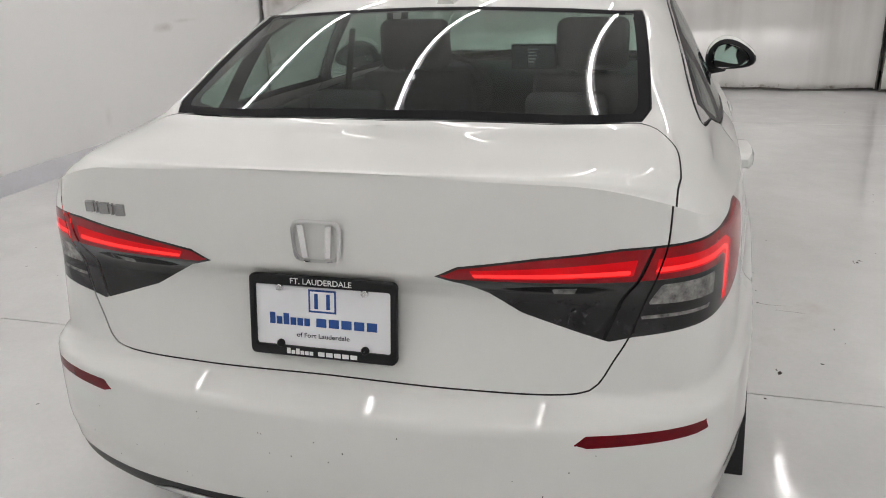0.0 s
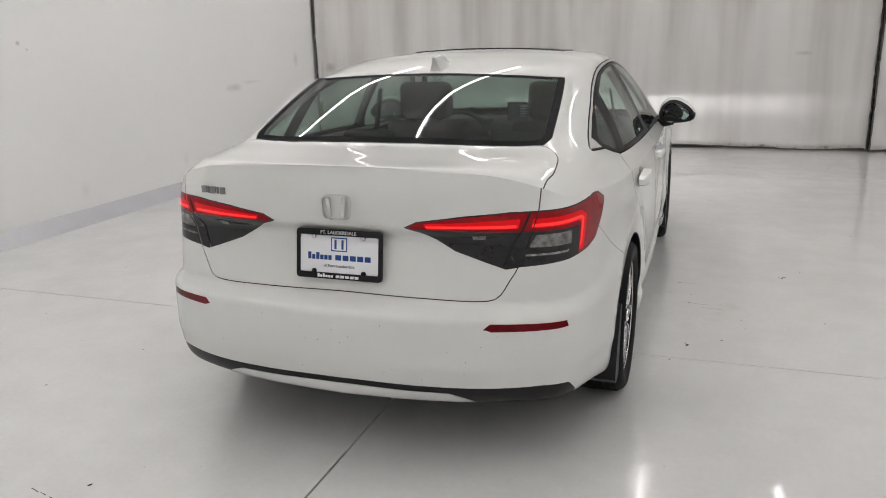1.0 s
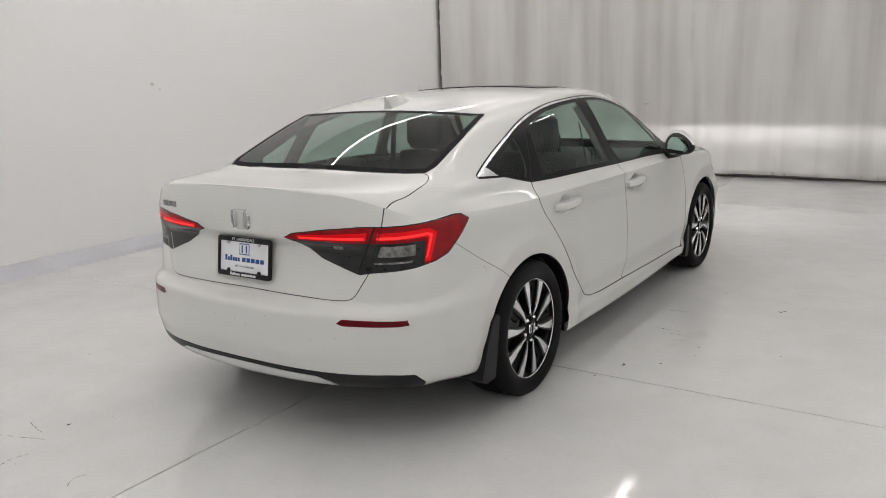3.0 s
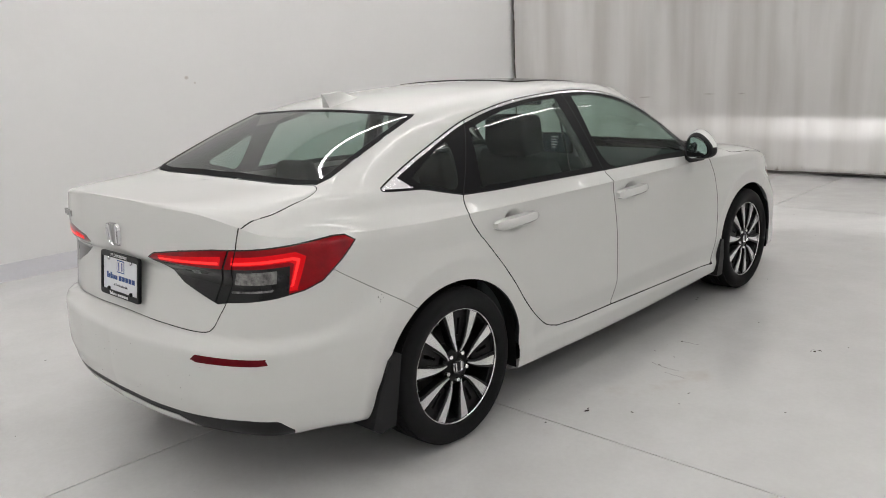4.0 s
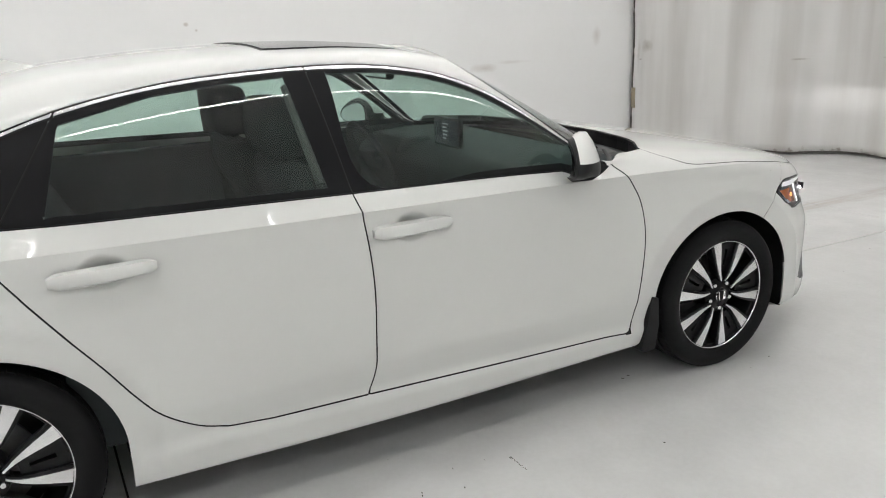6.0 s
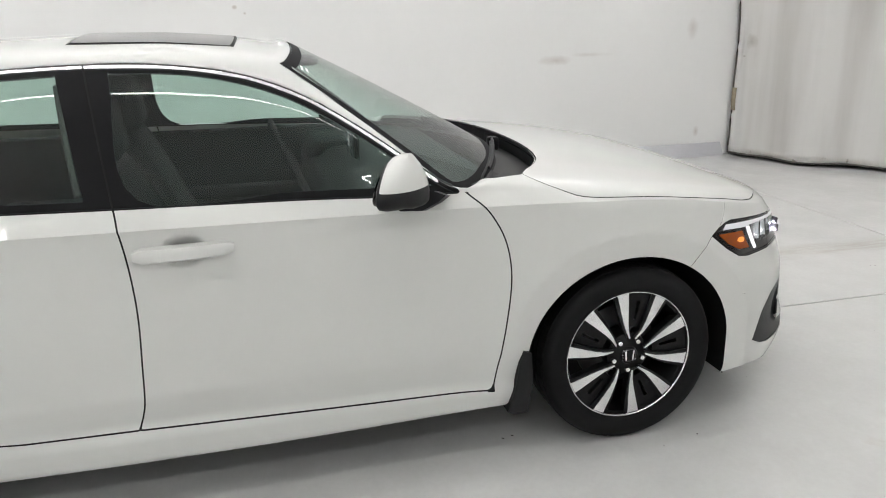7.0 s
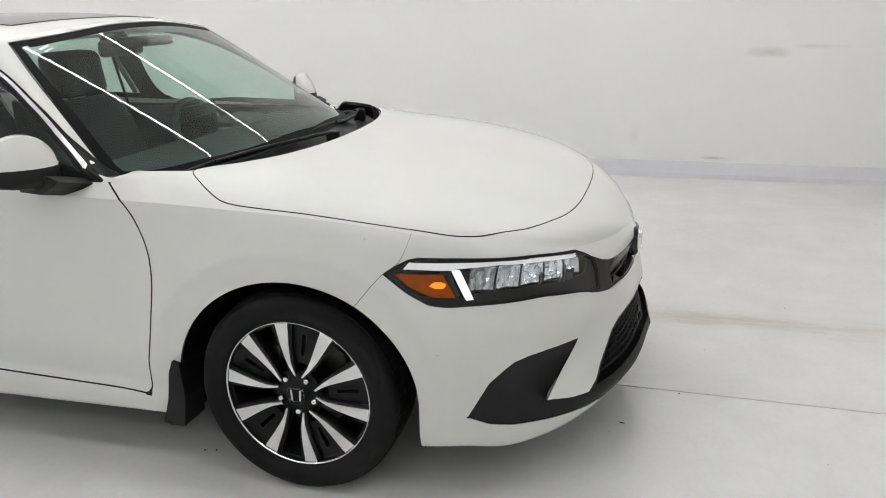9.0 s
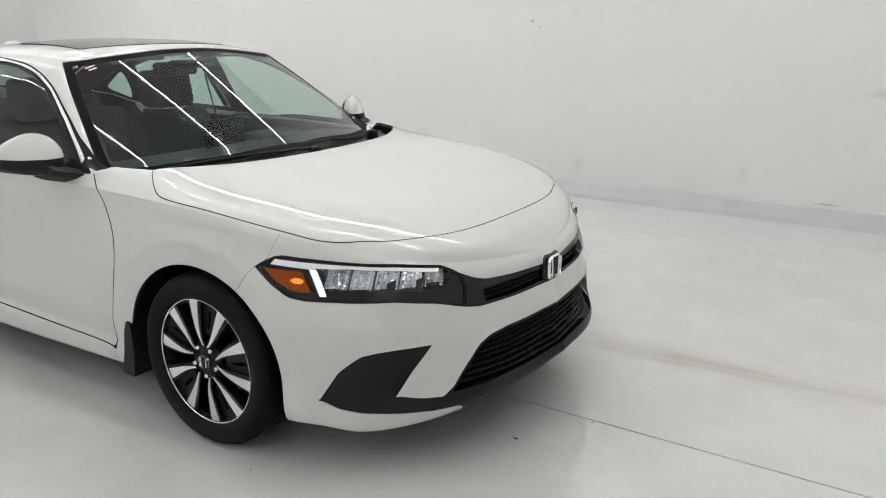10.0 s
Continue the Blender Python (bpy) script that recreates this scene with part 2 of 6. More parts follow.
def floor_mat():
    """Grey-white epoxy: cloudy tone, dull traffic film, brownish tyre stains and a slightly wavy skin."""
    m = bpy.data.materials.new("epoxy_floor")
    m.use_nodes = True
    nt = m.node_tree
    p = nt.nodes["Principled BSDF"]
    geo = nt.nodes.new("ShaderNodeNewGeometry")
    sep = nt.nodes.new("ShaderNodeSeparateXYZ")
    nt.links.new(geo.outputs["Position"], sep.inputs[0])
    X, Y = sep.outputs[0], sep.outputs[1]

    def noise_tex(scale, detail=5, rough=0.55, stretch=None):
        n = nt.nodes.new("ShaderNodeTexNoise")
        n.inputs["Scale"].default_value, n.inputs["Detail"].default_value, n.inputs["Roughness"].default_value = scale, detail, rough
        src = geo.outputs["Position"]
        if stretch:
            mp = nt.nodes.new("ShaderNodeMapping")
            mp.inputs["Scale"].default_value = stretch
            nt.links.new(src, mp.inputs[0])
            src = mp.outputs[0]
        nt.links.new(src, n.inputs["Vector"])
        return n.outputs["Fac"]

    def ramp(x, a, b, lo=0.0, hi=1.0):
        n = nt.nodes.new("ShaderNodeMapRange")
        n.interpolation_type = "SMOOTHSTEP"
        n.inputs["From Min"].default_value, n.inputs["From Max"].default_value = a, b
        n.inputs["To Min"].default_value, n.inputs["To Max"].default_value = lo, hi
        nt.links.new(x, n.inputs["Value"])
        return n.outputs[0]

    cloud, mid, grain = noise_tex(0.55, 4), noise_tex(3.2, 7, 0.65), noise_tex(45, 4)
    streak = noise_tex(2.2, 6, 0.7, (6.0, 0.6, 1))
    tone = node_math(nt, "ADD", ramp(cloud, 0.3, 0.7, -0.05, 0.05), ramp(mid, 0.3, 0.75, -0.035, 0.035))
    tone = node_math(nt, "ADD", tone, ramp(grain, 0.3, 0.7, -0.015, 0.015))
    # a tyre track along the car's far side of the middle
    wob = node_math(nt, "MULTIPLY_ADD", mid, 0.12, X)
    band = node_math(nt, "ABSOLUTE", node_math(nt, "ADD", wob, 0.74))
    track = node_math(nt, "MULTIPLY", ramp(band, 0.03, 0.15, 1, 0), ramp(Y, 1.8, 2.4))
    track = node_math(nt, "MULTIPLY", track, ramp(streak, 0.30, 0.75, 0.1, 1))
    blots = node_math(nt, "MULTIPLY", ramp(noise_tex(1.1, 6, 0.7), 0.57, 0.72), ramp(mid, 0.42, 0.6))
    stain = node_math(nt, "MINIMUM", node_math(nt, "ADD", node_math(nt, "MULTIPLY", track, 0.85), node_math(nt, "MULTIPLY", blots, 0.45)), 1.0)
    speck = node_math(nt, "MULTIPLY", ramp(noise_tex(26, 2), 0.74, 0.78), ramp(mid, 0.52, 0.62))
    mix = nt.nodes.new("ShaderNodeMix")
    mix.data_type = "RGBA"
    nt.links.new(stain, mix.inputs["Factor"])
    mix.inputs[6].default_value = (*FLOOR_RGB, 1)
    mix.inputs[7].default_value = (FLOOR_RGB[0] * 0.74, FLOOR_RGB[1] * 0.66, FLOOR_RGB[2] * 0.60, 1)
    mul = nt.nodes.new("ShaderNodeVectorMath")
    mul.operation = "SCALE"
    nt.links.new(mix.outputs[2], mul.inputs[0])
    nt.links.new(node_math(nt, "SUBTRACT", node_math(nt, "ADD", tone, 1.0), node_math(nt, "MULTIPLY", speck, 0.3)), mul.inputs["Scale"])
    nt.links.new(mul.outputs["Vector"], p.inputs["Base Color"])
    nt.links.new(node_math(nt, "ADD", ramp(mid, 0.3, 0.7, 0.05, 0.14), node_math(nt, "MULTIPLY", stain, 0.15)), p.inputs["Roughness"])
    bp = nt.nodes.new("ShaderNodeBump")
    bp.inputs["Strength"].default_value, bp.inputs["Distance"].default_value = 0.11, 0.012
    nt.links.new(node_math(nt, "ADD", noise_tex(5, 2), node_math(nt, "MULTIPLY", grain, 0.02)), bp.inputs["Height"])
    nt.links.new(bp.outputs["Normal"], p.inputs["Normal"])
    p.inputs["IOR"].default_value = 1.68
    return m


def wall_mat(name, rgb, scuffs=True):
    """White paint with cloudy tone and faint smudges of its own shape."""
    m = mat(name, rgb, 0.45, 0, 0.022, 0.7, 18, bump=0.06)
    if scuffs:
        nt = m.node_tree
        p = nt.nodes["Principled BSDF"]
        base = p.inputs["Base Color"].links[0].from_socket
        geo = nt.nodes.new("ShaderNodeNewGeometry")
        sep = nt.nodes.new("ShaderNodeSeparateXYZ")
        nt.links.new(geo.outputs["Position"], sep.inputs[0])
        n = nt.nodes.new("ShaderNodeTexNoise")
        n.inputs["Scale"].default_value, n.inputs["Detail"].default_value = 9, 6
        nt.links.new(geo.outputs["Position"], n.inputs["Vector"])
        total = None
        for y, z, wy, wz, k in ((3.08, .985, .17, .045, .9), (3.42, 1.03, .20, .02, .5), (.22, 1.50, .022, .018, 1.6), (.30, 1.45, .014, .012, 1.2), (2.72, .155, .10, .012, 1.4),
                                (.70, .285, .06, .09, .35), (2.1, .32, .05, .10, .3), (4.5, 1.25, .06, .10, .7), (4.616, .246, .03, .05, .9), (-1.2, 1.9, .5, .3, .12), (1.9, 2.3, .8, .2, .12)):
            dy = node_math(nt, "DIVIDE", node_math(nt, "SUBTRACT", sep.outputs[1], y), wy)
            dz = node_math(nt, "DIVIDE", node_math(nt, "SUBTRACT", sep.outputs[2], z), wz)
            d = node_math(nt, "SQRT", node_math(nt, "ADD", node_math(nt, "MULTIPLY", dy, dy), node_math(nt, "MULTIPLY", dz, dz)))
            f = node_math(nt, "MULTIPLY", node_math(nt, "MAXIMUM", node_math(nt, "SUBTRACT", 1.6, node_math(nt, "ADD", d, n.outputs["Fac"])), 0.0), k)
            total = f if total is None else node_math(nt, "ADD", total, f)
        mix = nt.nodes.new("ShaderNodeMix")
        mix.data_type = "RGBA"
        nt.links.new(node_math(nt, "MINIMUM", node_math(nt, "MULTIPLY", total, 0.5), 0.6), mix.inputs["Factor"])
        nt.links.new(base, mix.inputs[6])
        mix.inputs[7].default_value = (0.42, 0.36, 0.32, 1)
        nt.links.new(mix.outputs[2], p.inputs["Base Color"])
    return m


FLOOR_RGB = (0.66, 0.662, 0.654)
FLOOR = floor_mat()
WALL = wall_mat("white_wall", (0.79, 0.79, 0.785))
CURB = mat("grey_curb_paint", (0.53, 0.53, 0.56), 0.4, 0, 0.08, 3, 40)
CEILING = mat("ceiling_paint", (0.82, 0.82, 0.81), 0.8, 0, 0.04, 1, 20)
JOINT = mat("joint_filler", (0.03, 0.028, 0.026), 0.9, 0, 0.3, 30, 200)
DIRT = mat("dry_dirt", (0.05, 0.042, 0.035), 0.9, 0, 0.3, 60, 300)
TUBE = mat("lit_tube", (1, 1, 1), 0.3, vary=0, emit=(1.0, 0.985, 0.96), power=TUBE_POWER)

X_L, X_R, Y_B, Y_F, Z_C = -3.85, 6.5, -9.0, 8.2, 4.4
floor = setting(part("floor", box_bm(X_L - 1.2, X_R + 0.3, Y_B - 0.3, Y_F + 0.3, -0.25, -0.012), JOINT), "pale grey glossy epoxy concrete floor with thin joints, lightly stained", "floor")
edges_x, edges_y = (X_L - 1.2, -0.035, X_R + 0.3), (Y_B - 0.3, -6.2, -1.0, 4.22, Y_F + 0.3)
for fx0, fx1 in zip(edges_x, edges_x[1:]):
    for fy0, fy1 in zip(edges_y, edges_y[1:]):
        part("slab", box_bm(fx0 + 0.0040, fx1 - 0.0040, fy0 + 0.0036, fy1 - 0.0036, -0.1, 0.0), FLOOR, floor)

setting(part("wall_left", box_bm(X_L - 0.15, X_L, -5.49, Y_F, 0.0, Z_C), WALL), "smooth white painted wall with faint scuffs", "wall")
setting(part("wall_recess", box_bm(X_L - 1.0, X_L - 0.85, Y_B, -5.49, 0.0, Z_C), WALL), "plain white wall of a recess", "wall")
setting(part("wall_return", box_bm(X_L - 0.85, X_L - 0.15, -5.49, -5.34, 0.0, Z_C), WALL), "short white return wall", "wall")
# Unseen right wall, its distance set for the light on the car's side.
setting(part("wall_right", box_bm(X_R, X_R + 0.15, Y_B, Y_F, 0.0, Z_C), WALL), "plain white painted wall", "wall")
setting(part("wall_back", box_bm(X_L - 1.0, X_R, Y_B - 0.15, Y_B, 0.0, Z_C), WALL), "plain white painted wall", "wall")
setting(part("wall_front", box_bm(X_L, X_R, Y_F, Y_F + 0.15, 0.0, Z_C), WALL), "white wall behind a vinyl curtain", "wall")
setting(part("ceiling", box_bm(X_L - 1.0, X_R + 0.15, Y_B - 0.15, Y_F + 0.15, Z_C, Z_C + 0.15), CEILING), "pale painted ceiling", "ceiling")
setting(part("baseboard", prism_bm([(0.001, 0.0), (0.085, 0.0), (0.07, 0.035), (0.02, 0.115), (0.012, 0.125), (0.001, 0.125)], -5.45, 4.9,
                                   lambda a, b, d: (X_L + a, d, b)), CURB), "sloped grey painted curb along the wall", "baseboard")


# ---- vinyl curtain ----
def vinyl_mat():
    m = mat("white_vinyl", (0.60, 0.585, 0.56), 0.38, 0, 0.05, 1.5, 25)
    nt = m.node_tree
    p = nt.nodes["Principled BSDF"]
    tc = nt.nodes.new("ShaderNodeTexCoord")
    mp = nt.nodes.new("ShaderNodeMapping")
    mp.inputs["Scale"].default_value = (1.6, 1.6, 0.12)
    nt.links.new(tc.outputs["Object"], mp.inputs[0])
    n = nt.nodes.new("ShaderNodeTexNoise")
    n.inputs["Scale"].default_value, n.inputs["Detail"].default_value = 1.8, 7
    nt.links.new(mp.outputs[0], n.inputs["Vector"])
    r = nt.nodes.new("ShaderNodeValToRGB")
    r.color_ramp.elements[0].position, r.color_ramp.elements[0].color = 0.34, (0.52, 0.505, 0.485, 1)
    r.color_ramp.elements[1].position, r.color_ramp.elements[1].color = 0.58, (0.66, 0.65, 0.635, 1)
    nt.links.new(n.outputs["Fac"], r.inputs[0])
    # brown stains and splashes above the hem
    geo = nt.nodes.new("ShaderNodeNewGeometry")
    sep = nt.nodes.new("ShaderNodeSeparateXYZ")
    nt.links.new(geo.outputs["Position"], sep.inputs[0])
    fine = nt.nodes.new("ShaderNodeTexNoise")
    fine.inputs["Scale"].default_value, fine.inputs["Detail"].default_value = 14, 6
    nt.links.new(geo.outputs["Position"], fine.inputs["Vector"])
    total = None
    for x, z, wx, wz, k in ((-3.62, 1.12, .07, .07, 1.2), (-3.74, 1.05, .03, .22, .7), (-3.70, .98, .03, .012, 1.5), (-2.40, .969, .05, .012, 1.2), (-1.74, .977, .09, .010, 1.3), (-1.31, .977, .05, .012, 1.2), (.6, 1.6, .05, .35, .4), (-.7, 1.9, .04, .5, .4), (2.2, 1.2, .12, .03, .7)):
        dx = node_math(nt, "DIVIDE", node_math(nt, "SUBTRACT", sep.outputs[0], x), wx)
        dz = node_math(nt, "DIVIDE", node_math(nt, "SUBTRACT", sep.outputs[2], z), wz)
        d = node_math(nt, "SQRT", node_math(nt, "ADD", node_math(nt, "MULTIPLY", dx, dx), node_math(nt, "MULTIPLY", dz, dz)))
        f = node_math(nt, "MULTIPLY", node_math(nt, "MAXIMUM", node_math(nt, "SUBTRACT", 1.6, node_math(nt, "ADD", d, fine.outputs["Fac"])), 0.0), k)
        total = f if total is None else node_math(nt, "ADD", total, f)
    splash = node_math(nt, "MULTIPLY", node_math(nt, "MAXIMUM", node_math(nt, "SUBTRACT", fine.outputs["Fac"], node_math(nt, "MULTIPLY_ADD", sep.outputs[2], 2.2, 0.46)), 0.0), 6.0)
    mix = nt.nodes.new("ShaderNodeMix")
    mix.data_type = "RGBA"
    nt.links.new(node_math(nt, "MINIMUM", node_math(nt, "ADD", node_math(nt, "MULTIPLY", total, 0.4), splash), 0.7), mix.inputs["Factor"])
    nt.links.new(r.outputs[0], mix.inputs[6])
    mix.inputs[7].default_value = (0.20, 0.165, 0.13, 1)
    nt.links.new(mix.outputs[2], p.inputs["Base Color"])
    return m


TAPE = mat("old_tape", (0.32, 0.27, 0.19), 0.5, 0, 0.1, 20, 120)
VINYL = vinyl_mat()
HEM = mat("curtain_hem", (0.10, 0.09, 0.08), 0.8, 0, 0.3, 8, 60)


def curtain(name, track, seed, label, tape=None):
    """A hanging vinyl sheet with soft upright folds that grow towards the hem."""
    rng = random.Random(seed)
    line = smooth_line(track, 60 * (len(track) - 1))
    d = np.gradient(line, axis=0)
    ln = np.concatenate([[0], np.cumsum(np.hypot(*np.diff(line, axis=0).T))])
    n = np.stack([d[:, 1], -d[:, 0]], 1) / np.maximum(np.hypot(d[:, 0], d[:, 1])[:, None], 1e-9)
    total = ln[-1]
    m = int(total / 0.025)
    ss = np.linspace(0, total, m)
    bx, by = np.interp(ss, ln, line[:, 0]), np.interp(ss, ln, line[:, 1])
    nx, ny = np.interp(ss, ln, n[:, 0]), np.interp(ss, ln, n[:, 1])
    fold = np.zeros(m)
    for per, amp in ((1.15, 0.026), (0.62, 0.014), (0.31, 0.004)):
        ph = rng.uniform(0, 6.28)
        fold += amp * np.sin(2 * np.pi * ss / per + ph + 1.3 * np.sin(2 * np.pi * ss / (per * 3.1) + rng.uniform(0, 6.28)))
    zs = np.linspace(0.0, Z_C - 0.03, 40)
    verts, faces = [], []
    for z in zs:
        k = 1.15 - 0.5 * z / Z_C
        wr = 0.006 * np.sin(ss * 5.1 + z * 4.0 + rng.uniform(0, 2)) + 0.004 * np.sin(ss * 11 - z * 7)
        lift = 0.022 + 0.012 * np.sin(ss * 1.7) + 0.006 * np.sin(ss * 6.3) if z == 0 else 0
        for i in range(m):
            o = fold[i] * k + wr[i]
            verts.append((bx[i] + nx[i] * o, by[i] + ny[i] * o, z + (lift[i] if z == 0 else 0)))
    for j in range(len(zs) - 1):
        for i in range(m - 1):
            a = j * m + i
            faces.append((a, a + 1, a + m + 1, a + m))
    ob = new(name)
    tagged(ob, label, "curtain")
    sheet = link_mesh("sheet", verts, faces, VINYL, ob)
    so = sheet.modifiers.new("thick", "SOLIDIFY")
    so.thickness = 0.003
    part("hem", tube_bm([Vector(verts[i]) + Vector((0, 0, 0.004)) for i in range(0, m, 3)], 0.009, 6), HEM, ob, "dark dirty bottom hem", True)
    part("edge_binding", tube_bm([verts[j * m] for j in range(len(zs))], 0.010, 6), HEM, ob, "dark edge binding", True)
    part("edge_binding", tube_bm([verts[j * m + m - 1] for j in range(len(zs))], 0.010, 6), HEM, ob, "dark edge binding", True)
    if tape:
        rows = [j for j, z in enumerate(zs) if tape[0] <= z <= tape[1]]
        tv = [(verts[j * m + i][0] + nx[i] * .013, verts[j * m + i][1] + ny[i] * .013, verts[j * m + i][2]) for j in rows for i in range(3)]
        tf = [(3 * a + i, 3 * a + i + 1, 3 * a + i + 4, 3 * a + i + 3) for a in range(len(rows) - 1) for i in range(2)]
        link_mesh("tape", tv, tf, TAPE, ob, "strip of old beige tape").modifiers.new("thick", "SOLIDIFY").thickness = 0.001
    return ob


curtain("vinyl_curtain", [(-3.80, 4.97), (-3.45, 5.05), (-2.95, 5.35), (-2.50, 5.85), (-2.05, 6.28), (-1.4, 6.40), (0.0, 6.38), (1.5, 6.36), (3.02, 6.34)], 5, "greyish white vinyl curtain hanging in soft folds, dirty along its hem", (.40, .78))
curtain("vinyl_curtain", [(3.04, 6.24), (4.2, 6.28), (5.6, 6.26), (X_R - 0.03, 6.28)], 9, "second white vinyl curtain panel overlapping the first")


def strip_light(x):
    ob = new("strip_light")
    ob.location = (x, LIGHT_Y, Z_C)
    tagged(ob, "long white linear ceiling light, switched on", "ceiling light", "ceiling strip lights")
    part("housing", box_bm(-0.05, 0.05, -LIGHT_LEN / 2, LIGHT_LEN / 2, -0.05, 0.0, 0.008), CEILING, ob)
    part("tube", box_bm(-0.015, 0.015, -LIGHT_LEN / 2 + .02, LIGHT_LEN / 2 - .02, -0.073, -0.051, 0.006), TUBE, ob, "glowing white tube")
    return ob


# The last of these is an unseen fill, not a known fixture.
for lx in LIGHT_X:
    strip_light(lx)

# loose dirt on the floor
def flake_bm(rng, x, y, r, z0=0.0005, n=9):
    bm = bmesh.new()
    ang = rng.uniform(0, 6.28)
    rim = []
    for k in range(n):
        a = 2 * math.pi * k / n
        q = r * rng.uniform(0.45, 1.1)
        u, v = q * math.cos(a) * 1.5, q * math.sin(a) * 0.7
        rim.append(bm.verts.new((x + u * math.cos(ang) - v * math.sin(ang), y + u * math.sin(ang) + v * math.cos(ang), z0)))
    tip = bm.verts.new((x, y, z0 + r * 0.35))
    for k in range(n):
        bm.faces.new((rim[k], rim[(k + 1) % n], tip))
    bm.faces.new(rim[::-1])
    return bm


SCRATCHES = [[(-1.122, -2.977), (-1.111, -2.888)], [(-.637, -3.199), (-.666, -3.115), (-.690, -3.014), (-.668, -2.960)], [(-1.053, -2.951), (-.748, -2.848)], [(-.267, -3.035), (-.303, -2.976), (-.282, -2.940)],
             [(-.978, -2.779), (-.812, -2.816)], [(1.074, -.154), (1.166, -.178), (1.240, -.181)], [(1.186, -.232), (1.257, -.241), (1.300, -.248)], [(1.043, .210), (1.094, .206), (1.144, .210)],
             [(1.631, .430), (1.633, .475), (1.673, .471)]]


def dirt(spots):
    rng = random.Random(3)
    bm = bmesh.new()
    for x, y, r in spots:
        f = flake_bm(rng, x, y, r * 0.6)
        me = bpy.data.meshes.new("tmp")
        f.to_mesh(me)
        f.free()
        bm.from_mesh(me)
        bpy.data.meshes.remove(me)
    for k in range(90):
        f = flake_bm(rng, rng.uniform(-3, 3.2), rng.uniform(-4, 5), rng.uniform(0.002, 0.006), n=6)
        me = bpy.data.meshes.new("tmp")
        f.to_mesh(me)
        f.free()
        bm.from_mesh(me)
        bpy.data.meshes.remove(me)
    for line in SCRATCHES:
        pts = smooth_line(line, 10 * (len(line) - 1))
        for (ax, ay), (bx, by) in zip(pts, pts[1:]):
            if rng.random() < .18:
                continue
            d = Vector((by - ay, ax - bx, 0)).normalized() * rng.uniform(.0008, .0022)
            o = Vector((rng.uniform(-.003, .003), rng.uniform(-.003, .003), .0006))
            bm.faces.new([bm.verts.new(Vector(c) + o + e) for c, e in (((ax, ay, 0), d), ((ax, ay, 0), -d), ((bx, by, 0), -d), ((bx, by, 0), d))])
    tagged(part("floor_dirt", bm, DIRT), "small dark flakes of dirt and scratches scattered on the floor", "dirt", kind="stuff")


dirt([(1.645, .45, .020), (1.66, .48, .012), (-.794, -2.702, .016), (1.388, -.393, .010), (1.289, -.718, .012), (1.129, -.822, .018), (1.12, -.80, .010), (1.056, -1.025, .012),
      (1.124, -.023, .008), (.76, .983, .010), (1.117, -.164, .012), (1.05, .203, .010), (.771, .946, .010), (.251, 2.294, .015), (.94, 1.63, .008), (-1.596, -2.085, .010)])


# ---- the car: skin ----
PLAN = smooth_line([(0, 2.340), (0.32, 2.302), (0.58, 2.196), (0.755, 2.035), (0.847, 1.87), (0.89, 1.70), (0.902, 1.37), (0.895, 0.90),
                    (0.905, 0.30), (0.91, -0.30), (0.905, -0.80), (0.898, -1.37), (0.872, -1.78), (0.832, -2.02), (0.75, -2.19),
                    (0.55, -2.30), (0.30, -2.35), (0, -2.362)], 600)
SEG = np.concatenate([[0], np.cumsum(np.hypot(*np.diff(PLAN, axis=0).T))])
S_END = SEG[-1]
MID = int(np.argmax(PLAN[:, 0] > 0.85))


def s_front(x):
    return float(np.interp(x, PLAN[:MID, 0], SEG[:MID]))


def s_rear(x):
    k = len(PLAN) * 3 // 4
    return float(np.interp(x, PLAN[k:, 0][::-1], SEG[k:][::-1]))


def s_side(y):
    return float(np.interp(-y, -PLAN[:, 1], SEG))


FINE = np.linspace(0, S_END, 6000)
FINE_XY = np.stack([np.interp(FINE, SEG, PLAN[:, 0]), np.interp(FINE, SEG, PLAN[:, 1])], 1)


def s_of(x, y):
    """The run along the plan nearest to a place."""
    return float(FINE[np.argmin(np.hypot(FINE_XY[:, 0] - abs(x), FINE_XY[:, 1] - y))])


STATION = [0, s_front(0.5), s_of(.785, 2.0), s_side(1.86), s_side(1.37), s_side(0), s_side(-1.37), s_side(-2.05), s_rear(0.5), S_END]
RING_Z, RING_IN = [], []


def ring(z, inset):
    RING_Z.append(pchip(STATION, z))
    RING_IN.append(pchip(STATION, inset))


ring([0.235, 0.195, 0.16, 0.175, 0.175, 0.165, 0.182, 0.247, 0.258, 0.259], [0.22, 0.18, 0.07, 0.08, 0.08, 0.08, 0.08, 0.1, 0.14, 0.16])
ring([0.258, 0.22, 0.184, 0.196, 0.198, 0.186, 0.202, 0.283, 0.284, 0.278], [0.0, 0.004, 0.004, 0.012, 0.02, 0.02, 0.02, 0.03, 0.05, 0.045])
ring([0.288, 0.272, 0.25, 0.262, 0.256, 0.272, 0.282, 0.322, 0.332, 0.327], [-0.03, -0.024, -0.008, -0.002, 0.008, 0.006, 0.008, 0.014, 0.02, 0.018])
ring([0.325, 0.318, 0.31, 0.315, 0.292, 0.306, 0.318, 0.37, 0.38, 0.375], [-0.016, -0.013, -0.004, -0.001, 0.01, 0.024, 0.01, 0.007, 0.01, 0.009])
ring([0.36, 0.36, 0.374, 0.38, 0.39, 0.41, 0.4, 0.42, 0.43, 0.43], [0.0, 0.0, 0.0, 0.0, 0.0, 0.0, 0.002, 0.0, 0.0, 0.0])
